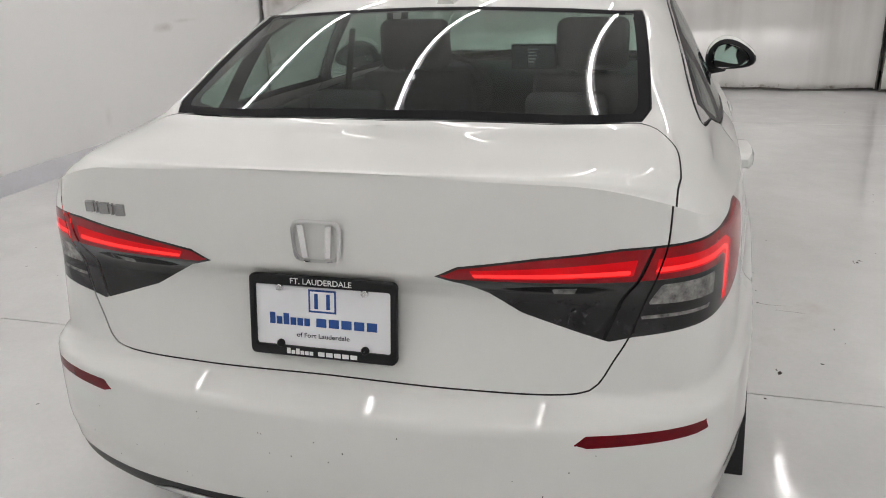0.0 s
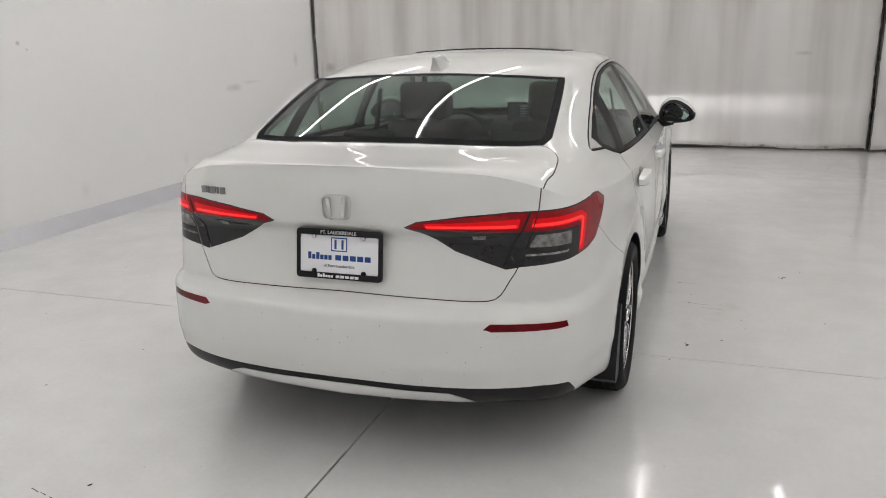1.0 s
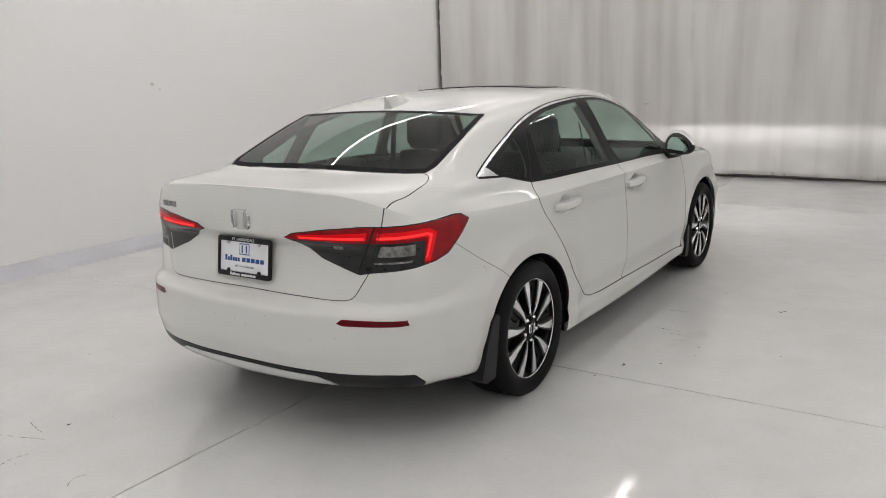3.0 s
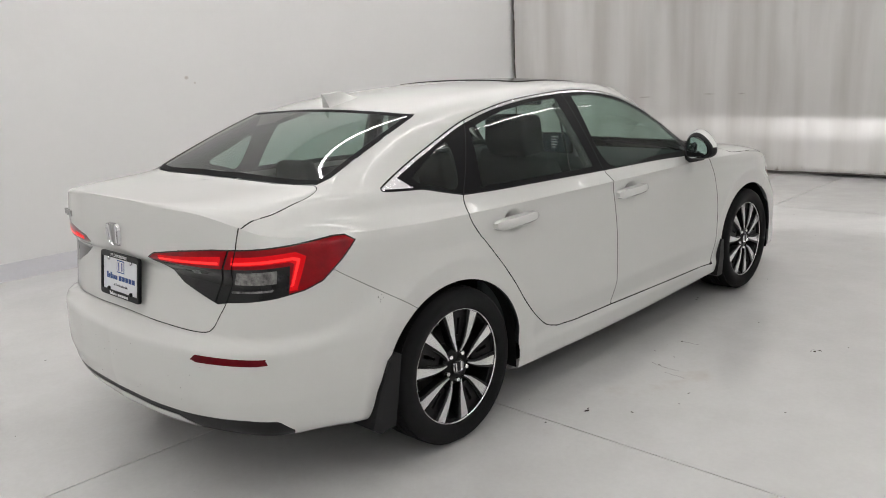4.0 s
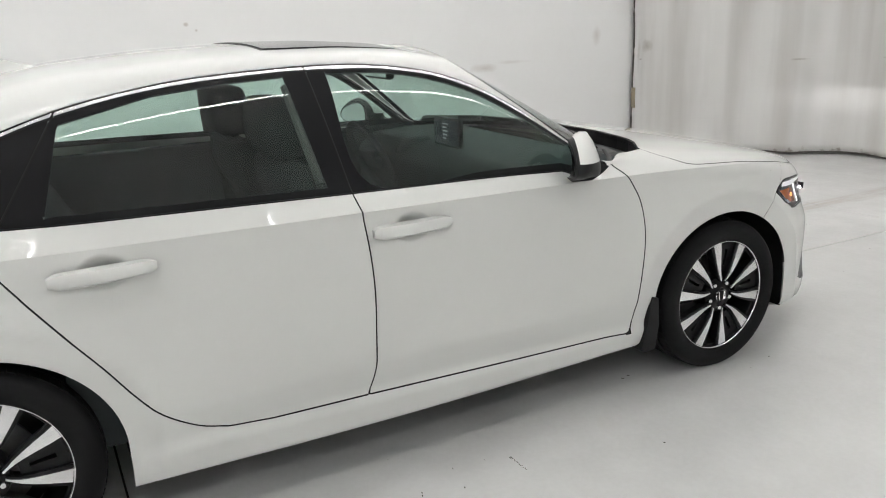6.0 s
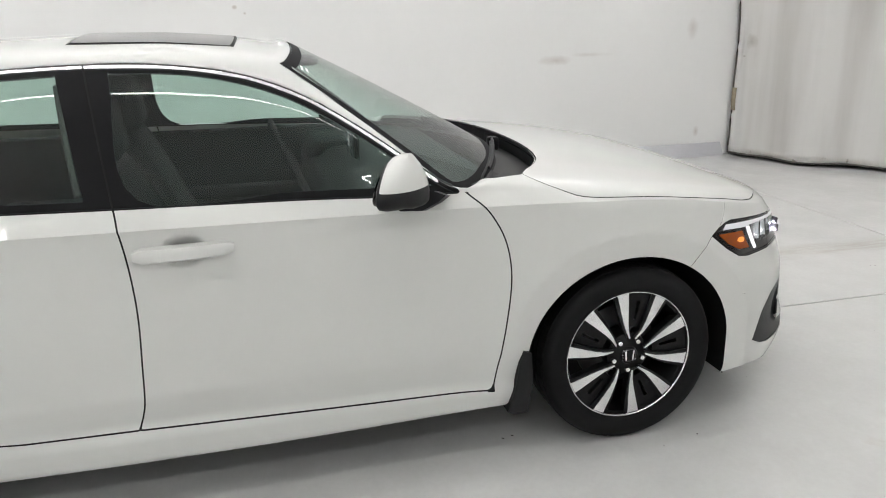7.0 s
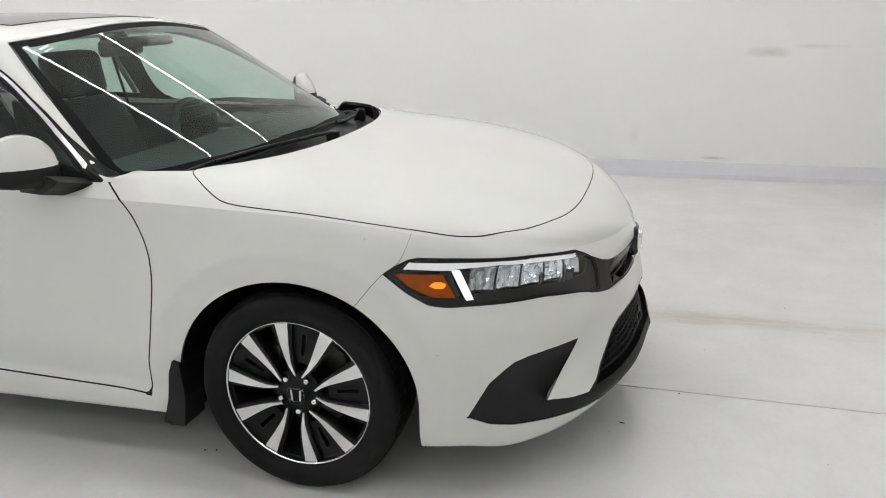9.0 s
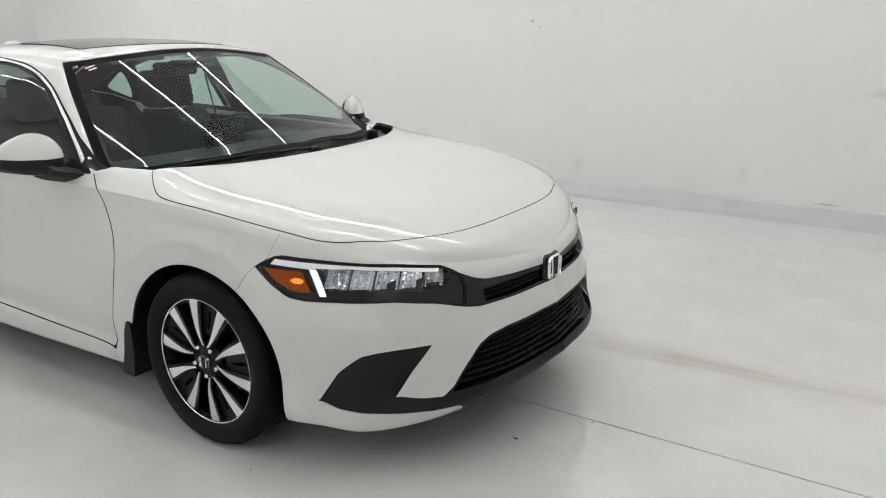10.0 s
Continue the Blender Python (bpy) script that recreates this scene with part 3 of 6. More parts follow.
ring([0.5, 0.5, 0.529, 0.54, 0.55, 0.56, 0.56, 0.584, 0.588, 0.59], [0.015, 0.012, 0.002, 0.0, 0.0, 0.002, 0.0, 0.002, 0.006, 0.008])
ring([0.555, 0.57, 0.604, 0.62, 0.67, 0.7, 0.7, 0.6, 0.602, 0.603], [0.03, 0.028, 0.022, 0.018, 0.004, 0.007, 0.008, 0.008, 0.012, 0.013])
ring([0.575, 0.6, 0.64, 0.66, 0.73, 0.77, 0.77, 0.626, 0.62, 0.621], [0.038, 0.038, 0.032, 0.028, 0.008, 0.011, 0.014, 0.028, 0.066, 0.074])
ring([0.62, 0.645, 0.691, 0.715, 0.8, 0.83, 0.83, 0.8, 0.828, 0.842], [0.042, 0.05, 0.044, 0.04, 0.012, 0.014, 0.022, 0.038, 0.105, 0.122])
ring([0.645, 0.68, 0.74, 0.765, 0.83, 0.865, 0.868, 0.88, 0.878, 0.878], [0.042, 0.06, 0.052, 0.046, 0.016, 0.016, 0.026, 0.046, 0.07, 0.084])
ring([0.66, 0.695, 0.764, 0.792, 0.856, 0.892, 0.898, 0.93, 0.96, 0.965], [0.046, 0.072, 0.061, 0.054, 0.02, 0.014, 0.03, 0.054, 0.07, 0.086])
ring([0.675, 0.715, 0.784, 0.812, 0.876, 0.91, 0.922, 0.96, 1.057, 1.074], [0.058, 0.088, 0.075, 0.066, 0.028, 0.009, 0.036, 0.07, 0.078, 0.1])

NS, NL = 330, 56
# denser towards the two ends, where the plan turns
us = np.linspace(0, 1, NS)
S_GRID = S_END * (us - 0.045 * np.sin(4 * np.pi * us))
px = np.interp(S_GRID, SEG, PLAN[:, 0])
py = np.interp(S_GRID, SEG, PLAN[:, 1])
tx, ty = np.gradient(px, S_GRID), np.gradient(py, S_GRID)
tl = np.hypot(tx, ty)
nx_, ny_ = -ty / tl, tx / tl
nx_[0], ny_[0], nx_[-1], ny_[-1] = 0, 1, 0, -1
kz = np.array([f(S_GRID) for f in RING_Z])
kd = np.array([f(S_GRID) for f in RING_IN])
low = np.zeros((NS, NL, 3))
for i in range(NS):
    zz = np.concatenate([np.linspace(kz[0, i], kz[1, i], 5)[:-1], np.linspace(kz[1, i], kz[-1, i], NL - 4)])
    dd = pchip(kz[:, i], kd[:, i])(zz)
    # along the doors the foot of the panel is folded, not rounded
    fold = np.clip((1.05 - abs(py[i])) / .25, 0, 1) * (px[i] > .6)
    back = np.clip((S_GRID[i] - s_side(-1.95)) / .15, 0, 1)
    dd = np.where((zz > kz[5, i]) & (zz < kz[8, i]), dd + back * (np.interp(zz, kz[:, i], kd[:, i]) - dd), dd)
    dd = np.where(zz < kz[4, i], dd + fold * (np.interp(zz, kz[:, i], kd[:, i]) - dd), dd)
    low[i, :, 0], low[i, :, 1], low[i, :, 2] = px[i] - nx_[i] * dd, py[i] - ny_[i] * dd, zz
low[:, :, 0] = np.maximum(low[:, :, 0], 0)
low[0, :, 0] = low[-1, :, 0] = 0

YC = [2.285, 2.24, 2.17, 2.08, 1.9, 1.6, 1.3, 1.1, 1.02, .85, .75, .6, .45, .32, .15, -.1, -.4, -.7, -1.0, -1.12, -1.25, -1.4, -1.55, -1.7, -1.83, -1.95, -2.1, -2.258]
ZC = [.680, .724, .766, .802, .856, .910, .949, .970, .982, 1.078, 1.125, 1.210, 1.295, 1.366, 1.394, 1.411, 1.413, 1.402, 1.376, 1.356, 1.327, 1.266, 1.2055, 1.1447, 1.092, 1.086, 1.078, 1.075]


def faired(xk, yk, width=0.07):
    """Straight runs between knots, with their corners rounded."""
    xk, yk = np.array(xk, float)[::-1], np.array(yk, float)[::-1]
    g = np.arange(xk[0] - 0.4, xk[-1] + 0.4, 0.005)
    raw = np.interp(g, xk, yk)
    lo, hi = (yk[1] - yk[0]) / (xk[1] - xk[0]), (yk[-1] - yk[-2]) / (xk[-1] - xk[-2])
    raw = np.where(g < xk[0], yk[0] + (g - xk[0]) * lo, np.where(g > xk[-1], yk[-1] + (g - xk[-1]) * hi, raw))
    k = np.hanning(int(2 * width / 0.005) + 3)
    sm = np.convolve(raw, k / k.sum(), "same")
    return lambda x: np.interp(x, g, sm)


z_mid = faired(YC, ZC)
YT = [.98, .85, .75, .6, .45, .3, .15, -.1, -.4, -.7, -1.0, -1.2, -1.4, -1.58, -1.75, -1.9]
x_belt = faired(YT, [.850, .848, .845, .845, .845, .845, .846, .847, .847, .846, .832, .812, .790, .772, .765, .74])
z_belt = faired(YT, [.925, .935, .943, .945, .950, .955, .958, .962, .967, .976, .982, .986, .988, .99, .99, .99])
x_rail = faired(YT, [.815, .825, .825, .787, .738, .692, .662, .645, .640, .645, .665, .685, .708, .725, .725, .70])
z_rail = faired(YT, [.942, .948, .960, 1.058, 1.165, 1.250, 1.303, 1.338, 1.348, 1.326, 1.273, 1.212, 1.137, 1.070, 1.045, 1.035])
x_edge = faired(YT, [.72, .785, .795, .735, .670, .605, .585, .580, .580, .580, .578, .577, .590, .602, .615, .60])
z_edge = faired(YT, [.955, .953, .968, 1.075, 1.190, 1.315, 1.360, 1.378, 1.380, 1.370, 1.343, 1.308, 1.233, 1.160, 1.092, 1.075])


PANES = (((1.062, -.50, .984, -.055), (.340, -.22, 1.370, -.112)), ((-1.832, .155, 1.092, -.005), (-1.255, .08, 1.325, -.062)))


def pane_z(q, y, k):
    foot, head_ = PANES[k]
    y0, y1 = foot[0] + foot[1] * q ** 2, head_[0] + head_[1] * q ** 2
    t = (y - y0) / (y1 - y0)
    # the glass is blown a little between its edges
    swell = np.clip(4 * t * (1 - t), 0, 1) * ((.003, .019)[k] * (1 - (q / .6) ** 2) + (.003, .007)[k])
    return foot[2] + foot[3] * q ** 2 + t * (head_[2] + head_[3] * q ** 2 - foot[2] - foot[3] * q ** 2) + swell


def upper_section(xs, y, zs):
    c = float(z_mid(y))
    w = np.clip((0.98 - y) / 0.2, 0, 1) * np.clip((y + 1.92) / 0.25, 0, 1)
    w = w * w * (3 - 2 * w)
    end = np.clip(xs / 0.35, 0, 1)
    c = zs + (c - zs) * (end if y > 1.9 or y < -2.1 else 1)
    fx, fz = ((.955, .87, .70), (.38, .68, .90)) if y > 0 else ((.945, .86, .72), (.42, .80, .97))
    pts = [(xs, zs)]
    for (gx, gz), rx_, rz_ in zip(((x_belt, z_belt), (x_rail, z_rail), (x_edge, z_edge)), fx, fz):
        pts.append(((1 - w) * rx_ * xs + w * float(gx(y)), (1 - w) * (zs + rz_ * (c - zs)) + w * float(gz(y))))
    out = []
    n = (6, 16, 6, 22)
    for k in range(3):
        (ax, az), (bx, bz) = pts[k], pts[k + 1]
        bulge = 0.009 * w if k == 1 else 0.0
        for j in range(n[k]):
            t = j / n[k]
            out.append((ax + (bx - ax) * t + bulge * 4 * t * (1 - t), az + (bz - az) * t + 0.4 * bulge * 4 * t * (1 - t)))
    ex, ez = pts[3]
    for j in range(n[3] + 1):
        t = 1 - j / n[3]
        out.append((ex * t, c + (ez - c) * t ** 2.2))
    out = np.array(out)
    # the two big panes are ruled surfaces: straight up the slope, swept back at their sides
    for foot, head_ in PANES:
        q = out[-(n[3] + 1):, 0]
        y0, y1 = foot[0] + foot[1] * q ** 2, head_[0] + head_[1] * q ** 2
        t = (y - y0) / (y1 - y0)
        z = foot[2] + foot[3] * q ** 2 + t * (head_[2] + head_[3] * q ** 2 - foot[2] - foot[3] * q ** 2)
        wt = np.clip((t + .07) / .07, 0, 1) * np.clip((1.07 - t) / .07, 0, 1)
        wt = wt * wt * (3 - 2 * wt)
        out[-(n[3] + 1):, 1] += wt * (z - out[-(n[3] + 1):, 1])
    for _ in range(4):
        out[1:-1] = 0.25 * out[:-2] + 0.5 * out[1:-1] + 0.25 * out[2:]
    return out


top = np.array([np.insert(upper_section(p[0], p[1], p[2]), 1, p[1], axis=1) for p in low[:, -1]])
# fair the upper skin lengthwise
for _ in range(3):
    top[1:-1, 1:, 2] = 0.25 * top[:-2, 1:, 2] + 0.5 * top[1:-1, 1:, 2] + 0.25 * top[2:, 1:, 2]


for _ in range(14):
    sel = ((top[1:-1, 1:-1, 1] > .80) & (top[1:-1, 1:-1, 1] < 1.35) & (top[1:-1, 1:-1, 0] > .66)) | ((top[1:-1, 1:-1, 1] < -1.62) & (top[1:-1, 1:-1, 1] > -2.1) & (top[1:-1, 1:-1, 0] > .55))
    avg = 0.25 * (top[:-2, 1:-1, 2] + top[2:, 1:-1, 2] + top[1:-1, :-2, 2] + top[1:-1, 2:, 2])
    top[1:-1, 1:-1, 2] = np.where(sel, 0.5 * top[1:-1, 1:-1, 2] + 0.5 * avg, top[1:-1, 1:-1, 2])


WS = np.vstack([smooth_line([(-.05, .335), (.3, .322), (.5, .292), (.592, .262)], 24), smooth_line([(.592, .262), (.66, .40), (.735, .588), (.792, .740)], 12),
                smooth_line([(.795, .785), (.72, .862), (.6, .940), (.35, 1.052), (-.05, 1.114)], 24)])
RW = np.vstack([np.array([(-.05, -1.258), (.3, -1.252), (.5, -1.240)]), smooth_line([(.577, -1.228), (.60, -1.45), (.618, -1.72)], 20), smooth_line([(.600, -1.775), (.4, -1.812), (-.05, -1.83)], 16)])
# bed the panes into the sheet
for k, outline in ((0, WS), (1, RW)):
    sd = poly_sd(top[..., 0].ravel(), top[..., 1].ravel(), outline).reshape(top.shape[:2])
    w = np.clip((.055 - sd) / .050, 0, 1)
    w = w * w * (3 - 2 * w) * (np.arange(top.shape[1]) > 12)
    top[..., 2] += w * (pane_z(top[..., 0], top[..., 1], k) - top[..., 2])


def grid_normals(g):
    du, dv = np.gradient(g, axis=0), np.gradient(g, axis=1)
    n = np.cross(du, dv)
    ln = np.linalg.norm(n, axis=2, keepdims=True)
    return n / np.maximum(ln, 1e-9)


class Shell:
    """A sheet of faces with labels, which can be cut along the zero line of a field."""

    def __init__(self):
        self.v, self.f, self.lab, self.pat = [], [], [], []

    def add_grid(self, g, s, pat, flip=False):
        n = grid_normals(g)
        if flip:
            n = -n
        if pat == "U":
            # even out the shading of the large sheet
            for _ in range(24):
                m = n.copy()
                m[1:-1, 5:-1] = 0.5 * n[1:-1, 5:-1] + 0.125 * (n[:-2, 5:-1] + n[2:, 5:-1] + n[1:-1, 4:-2] + n[1:-1, 6:])
                n = m / np.maximum(np.linalg.norm(m, axis=2, keepdims=True), 1e-9)
            for _ in range(25):
                n[1:-1, :8] = 0.5 * n[1:-1, :8] + 0.25 * (n[:-2, :8] + n[2:, :8])
            n /= np.maximum(np.linalg.norm(n, axis=2, keepdims=True), 1e-9)
        base, (a, b) = len(self.v), g.shape[:2]
        for i in range(a):
            for j in range(b):
                self.v.append((*g[i, j], s[i], *n[i, j]))
        for i in range(a - 1):
            for j in range(b - 1):
                q = (base + i * b + j, base + (i + 1) * b + j, base + (i + 1) * b + j + 1, base + i * b + j + 1)
                self.f.append(q[::-1] if flip else q)
                self.lab.append("body")
                self.pat.append(pat)

    def arr(self):
        return np.array(self.v)

    def cut(self, field, sel):
        vals = field(self.arr())
        vals = np.where(np.abs(vals) < 1e-5, 1e-5, vals)
        sign = (vals > 0).tolist()
        cache, nf, nl, npat = {}, [], [], []
        for f, l, p in zip(self.f, self.lab, self.pat):
            c = sum(sign[i] for i in f)
            if c == 0 or c == len(f) or not sel(l, p):
                nf.append(f), nl.append(l), npat.append(p)
                continue
            pos, neg = [], []
            for a, b in zip(f, f[1:] + f[:1]):
                (pos if sign[a] else neg).append(a)
                if sign[a] != sign[b]:
                    k = (a, b) if a < b else (b, a)
                    if k not in cache:
                        t = vals[k[0]] / (vals[k[0]] - vals[k[1]])
                        va, vb = self.v[k[0]], self.v[k[1]]
                        self.v.append(tuple(x + (y - x) * t for x, y in zip(va, vb)))
                        cache[k] = len(self.v) - 1
                    pos.append(cache[k]), neg.append(cache[k])
            for q in (pos, neg):
                if len(q) > 2:
                    nf.append(tuple(q)), nl.append(l), npat.append(p)
        self.f, self.lab, self.pat = nf, nl, npat

    def mark(self, field, sel, label):
        v = self.arr()
        idx = [i for i, (l, p) in enumerate(zip(self.lab, self.pat)) if sel(l, p)]
        if idx:
            cen = np.array([v[list(self.f[i])].mean(0) for i in idx])
            for i, x in zip(idx, field(cen)):
                if x < 0:
                    self.lab[i] = label

    def region(self, field, sel, label, gap=0.0):
        if gap:
            self.cut(lambda v: field(v) - gap, sel)
            self.cut(lambda v: field(v) + gap, sel)
            self.mark(lambda v: np.abs(field(v)) - gap, sel, "gap")
            self.mark(lambda v: field(v), lambda l, p: l != "gap" and sel(l, p), label)
        else:
            self.cut(field, sel)
            self.mark(field, sel, label)

    def refine(self, inside, times=1):
        """Split the four-sided faces whose middle lies inside into four, several times over."""
        for _ in range(times):
            v = self.arr()
            cen = v[np.array(self.f)].mean(1)
            pick = inside(cen, np.array(self.pat))
            cache, nf, npat = {}, [], []

            def half(a, b):
                k = (a, b) if a < b else (b, a)
                if k not in cache:
                    self.v.append(tuple((x + y) / 2 for x, y in zip(self.v[a], self.v[b])))
                    cache[k] = len(self.v) - 1
                return cache[k]
            for f, p, y in zip(self.f, self.pat, pick):
                if not y:
                    nf.append(f), npat.append(p)
                    continue
                a, b, c, d = f
                ab, bc, cd, da = half(a, b), half(b, c), half(c, d), half(d, a)
                self.v.append(tuple(sum(q) / 4 for q in zip(*(self.v[i] for i in f))))
                m = len(self.v) - 1
                nf += [(a, ab, m, da), (ab, b, bc, m), (m, bc, c, cd), (da, m, cd, d)]
                npat += [p] * 4
            self.f, self.pat, self.lab = nf, npat, ["body"] * len(nf)

    def seam(self, field, sel, gap):
        self.cut(lambda v: field(v) - gap, sel)
        self.cut(lambda v: field(v) + gap, sel)
        self.mark(lambda v: np.abs(field(v)) - gap, sel, "gap")


shell = Shell()
shell.add_grid(low, S_GRID, "L", True)
shell.add_grid(top, S_GRID, "U", True)



Y_WHEEL, Z_HUB, R_TYRE = 1.3675, 0.322, 0.322
# finer skin where lamps, trims and handles need it
HANDLES = ((-0.985, 0.852), (-0.062, 0.842))
shell.refine(lambda c, p: (p == "L") & (((c[:, 3] > s_side(-1.74)) & (c[:, 2] > .71) & (c[:, 2] < .965) & (c[:, 3] < s_rear(.2)))
                                       | ((c[:, 3] < s_side(1.62)) & (c[:, 2] > .52) & (c[:, 2] < .82))), 2)
shell.refine(lambda c, p: ((p == "U") & (c[:, 0] > .55) & (c[:, 1] > -1.65) & (c[:, 1] < .85) & (c[:, 2] > .93)
                           & (c[:, 2] < np.interp(c[:, 1], [-1.6, -1.04, -.3, .12, .47, .8], [1.10, 1.30, 1.38, 1.35, 1.2, 1.0]))), 1)
shell.refine(lambda c, p: (p == "L") & (c[:, 0] > .8) & (np.minimum(np.hypot((c[:, 1] - HANDLES[0][0]) / .13, (c[:, 2] - HANDLES[0][1]) / .075),
                                                                    np.hypot((c[:, 1] - HANDLES[1][0]) / .13, (c[:, 2] - HANDLES[1][1]) / .075)) < 1), 2)
shell.refine(lambda c, p: (p == "L") & (c[:, 3] > s_side(-2.05)) & (c[:, 2] > .22) & (c[:, 2] < .37), 1)
shell.refine(lambda c, p: (p == "L") & (c[:, 3] > s_side(-2.08)) & (c[:, 3] < s_rear(.46)) & (c[:, 2] > .535) & (c[:, 2] < .595), 2)
shell.refine(lambda c, p: (p == "L") & (c[:, 3] < s_side(1.80)) & (c[:, 2] > .235) & (c[:, 2] < .50), 1)
# finger dishes behind the door handles
V = np.array(shell.v)
for hy, hz in HANDLES:
    dy, dz = (V[:, 1] - hy) / .072, (V[:, 2] - hz) / .052
    r2 = dy ** 2 + dz ** 2
    m = (r2 < 1) & (V[:, 0] > .8)
    V[m, 0] -= .032 * (1 - r2[m]) ** 2
    V[m, 5] -= .032 * 4 * (1 - r2[m]) * dy[m] / .072
    V[m, 6] -= .032 * 4 * (1 - r2[m]) * dz[m] / .052
# flared arch lips
for yc, a, b in ((Y_WHEEL, .385, .355), (-Y_WHEEL, .380, .345)):
    m = (V[:, 0] > .6) & (V[:, 2] > .2) & (V[:, 2] < .82)

    def flare(y, z):
        r = np.hypot((y - yc) / a, np.maximum(z - .33, 0) / b)
        return np.where(r > 1.24, .016 * np.clip((1.72 - r) / .48, 0, 1) ** 2, .016 - .014 * (1.24 - r) / .24)
    e = .004
    gy = (flare(V[:, 1] + e, V[:, 2]) - flare(V[:, 1] - e, V[:, 2])) / (2 * e)
    gz = (flare(V[:, 1], V[:, 2] + e) - flare(V[:, 1], V[:, 2] - e)) / (2 * e)
    V[m, 0] += flare(V[m, 1], V[m, 2])
    V[m, 5] -= gy[m]
    V[m, 6] -= gz[m]
shell.v = [tuple(r) for r in V]


def in_yz(poly, xmin=0.5):
    return lambda v: np.maximum(poly_sd(v[:, 1], v[:, 2], poly), xmin - v[:, 0])


def in_xy(poly):
    return lambda v: poly_sd(v[:, 0], v[:, 1], poly)


def in_sz(poly):
    return lambda v: poly_sd(v[:, 3], v[:, 2], poly)


def in_place(*pts):
    """Outline on the lower skin from places (x, y, z)."""
    return [(s_of(x, y), z) for x, y, z in pts]


def in_xz(poly, ysign):
    return lambda v: np.maximum(poly_sd(v[:, 0], v[:, 2], poly), -ysign * v[:, 1])


GAP = 0.0018
body = lambda l, p: l == "body"
lower = lambda l, p: l == "body" and p == "L"
upper = lambda l, p: l == "body" and p == "U"


def arch(yc, a, b):
    def f(v):
        dy, dz = (v[:, 1] - yc) / a, np.maximum(v[:, 2] - 0.33, 0) / b
        return np.maximum(np.hypot(dy, dz) - 1, (0.55 - v[:, 0]) / a)
    return f


shell.region(arch(Y_WHEEL, .385, .355), lower, "hole")
shell.region(arch(-Y_WHEEL, .380, .345), lower, "hole")

# glazing
DLO = np.vstack([smooth_line([(-1.588, 1.060), (-1.469, 1.110), (-1.32, 1.168), (-1.037, 1.265), (-.77, 1.317), (-.56, 1.337), (-.3, 1.347), (-.1, 1.342),
                              (.12, 1.312), (.30, 1.250), (.47, 1.150), (.62, 1.043), (.72, .972), (.765, .948)], 70),
                 smooth_line([(.765, .940), (.56, .943), (.266, .955), (-.247, .966), (-.687, .977), (-1.05, .983), (-1.215, .988)], 30),
                 np.array([(-1.30, 1.008), (-1.40, 1.034), (-1.56, 1.046), (-1.588, 1.050)])])
dlo = in_yz(DLO)
shell.region(dlo, body, "side_black", 0.0025)
rail_line = pchip([-1.6, -1.469, -1.32, -1.037, -.77, -.56, -.3, -.1, .12, .30, .47, .62, .72, .78],
                  [1.055, 1.110, 1.168, 1.265, 1.317, 1.337, 1.347, 1.342, 1.312, 1.250, 1.150, 1.043, .972, .94])


def under_rail(v, gap):
    # distance below the rail, turned square to it
    yy = v[:, 1]
    slope = (rail_line(yy + .01) - rail_line(yy - .01)) / .02
    return (rail_line(yy) - v[:, 2]) / np.sqrt(1 + slope ** 2) - gap


side = lambda l, p: l == "side_black"
shell.region(lambda v: np.maximum(under_rail(v, 0.011), v[:, 1] - .70), side, "chrome_trim")
shell.region(lambda v: np.maximum(v[:, 1] + 1.455 + (v[:, 2] - 1.05) * 1.1, dlo(v) + .007), side, "chrome_trim")
shell.seam(lambda v: np.where(v[:, 1] > -1.55, under_rail(v, 0.014), 1), side, 0.0022)
FRONT_GLASS = [(-.232, 1.322), (-.05, 1.316), (.12, 1.287), (.28, 1.232), (.45, 1.135), (.60, 1.03), (.665, .975), (.665, .967), (.266, .977), (-.175, .985)]
REAR_GLASS = [(-1.03, 1.232), (-.77, 1.291), (-.56, 1.311), (-.372, 1.320), (-.315, .990), (-.687, .999), (-1.10, 1.006)]
QUARTER_GLASS = [(-1.43, 1.082), (-1.32, 1.135), (-1.185, 1.185), (-1.23, 1.02), (-1.33, 1.035), (-1.41, 1.058)]
shell.region(in_yz(smooth_line(FRONT_GLASS + FRONT_GLASS[:1], 60)), side, "front_door_glass")
shell.region(in_yz(REAR_GLASS), side, "rear_door_glass")
shell.region(in_yz(smooth_line(QUARTER_GLASS + QUARTER_GLASS[:1], 40)), side, "quarter_glass")

shell.region(in_xy(WS), upper, "frit", 0.003)
shell.region(lambda v: in_xy(WS)(v) + 0.035, lambda l, p: l == "frit", "windshield")
COWL = [(-.05, 1.112), (.35, 1.050), (.6, .938), (.72, .860), (.795, .783), (.815, .79), (.80, .90), (.755, 1.008), (.70, 1.035), (.615, 1.097), (.51, 1.149), (.40, 1.181), (.27, 1.204), (.11, 1.216), (-.05, 1.219)]
shell.region(in_xy(COWL), upper, "cowl")
HOOD = smooth_line([(-.05, 1.222), (.11, 1.219), (.27, 1.207), (.40, 1.184), (.51, 1.152), (.615, 1.100), (.70, 1.038), (.750, 1.014), (.790, 1.058), (.838, 1.130), (.858, 1.19), (.862, 1.30), (.859, 1.42), (.851, 1.53), (.836, 1.64), (.812, 1.745), (.782, 1.830), (.735, 1.905), (.665, 1.966), (.585, 2.021), (.49, 2.061), (.376, 2.097), (.2, 2.117), (-.05, 2.122)], 120)
shell.region(in_xy(HOOD), upper, "hood", GAP)
shell.region(in_xy(RW), upper, "rear_frit", 0.002)
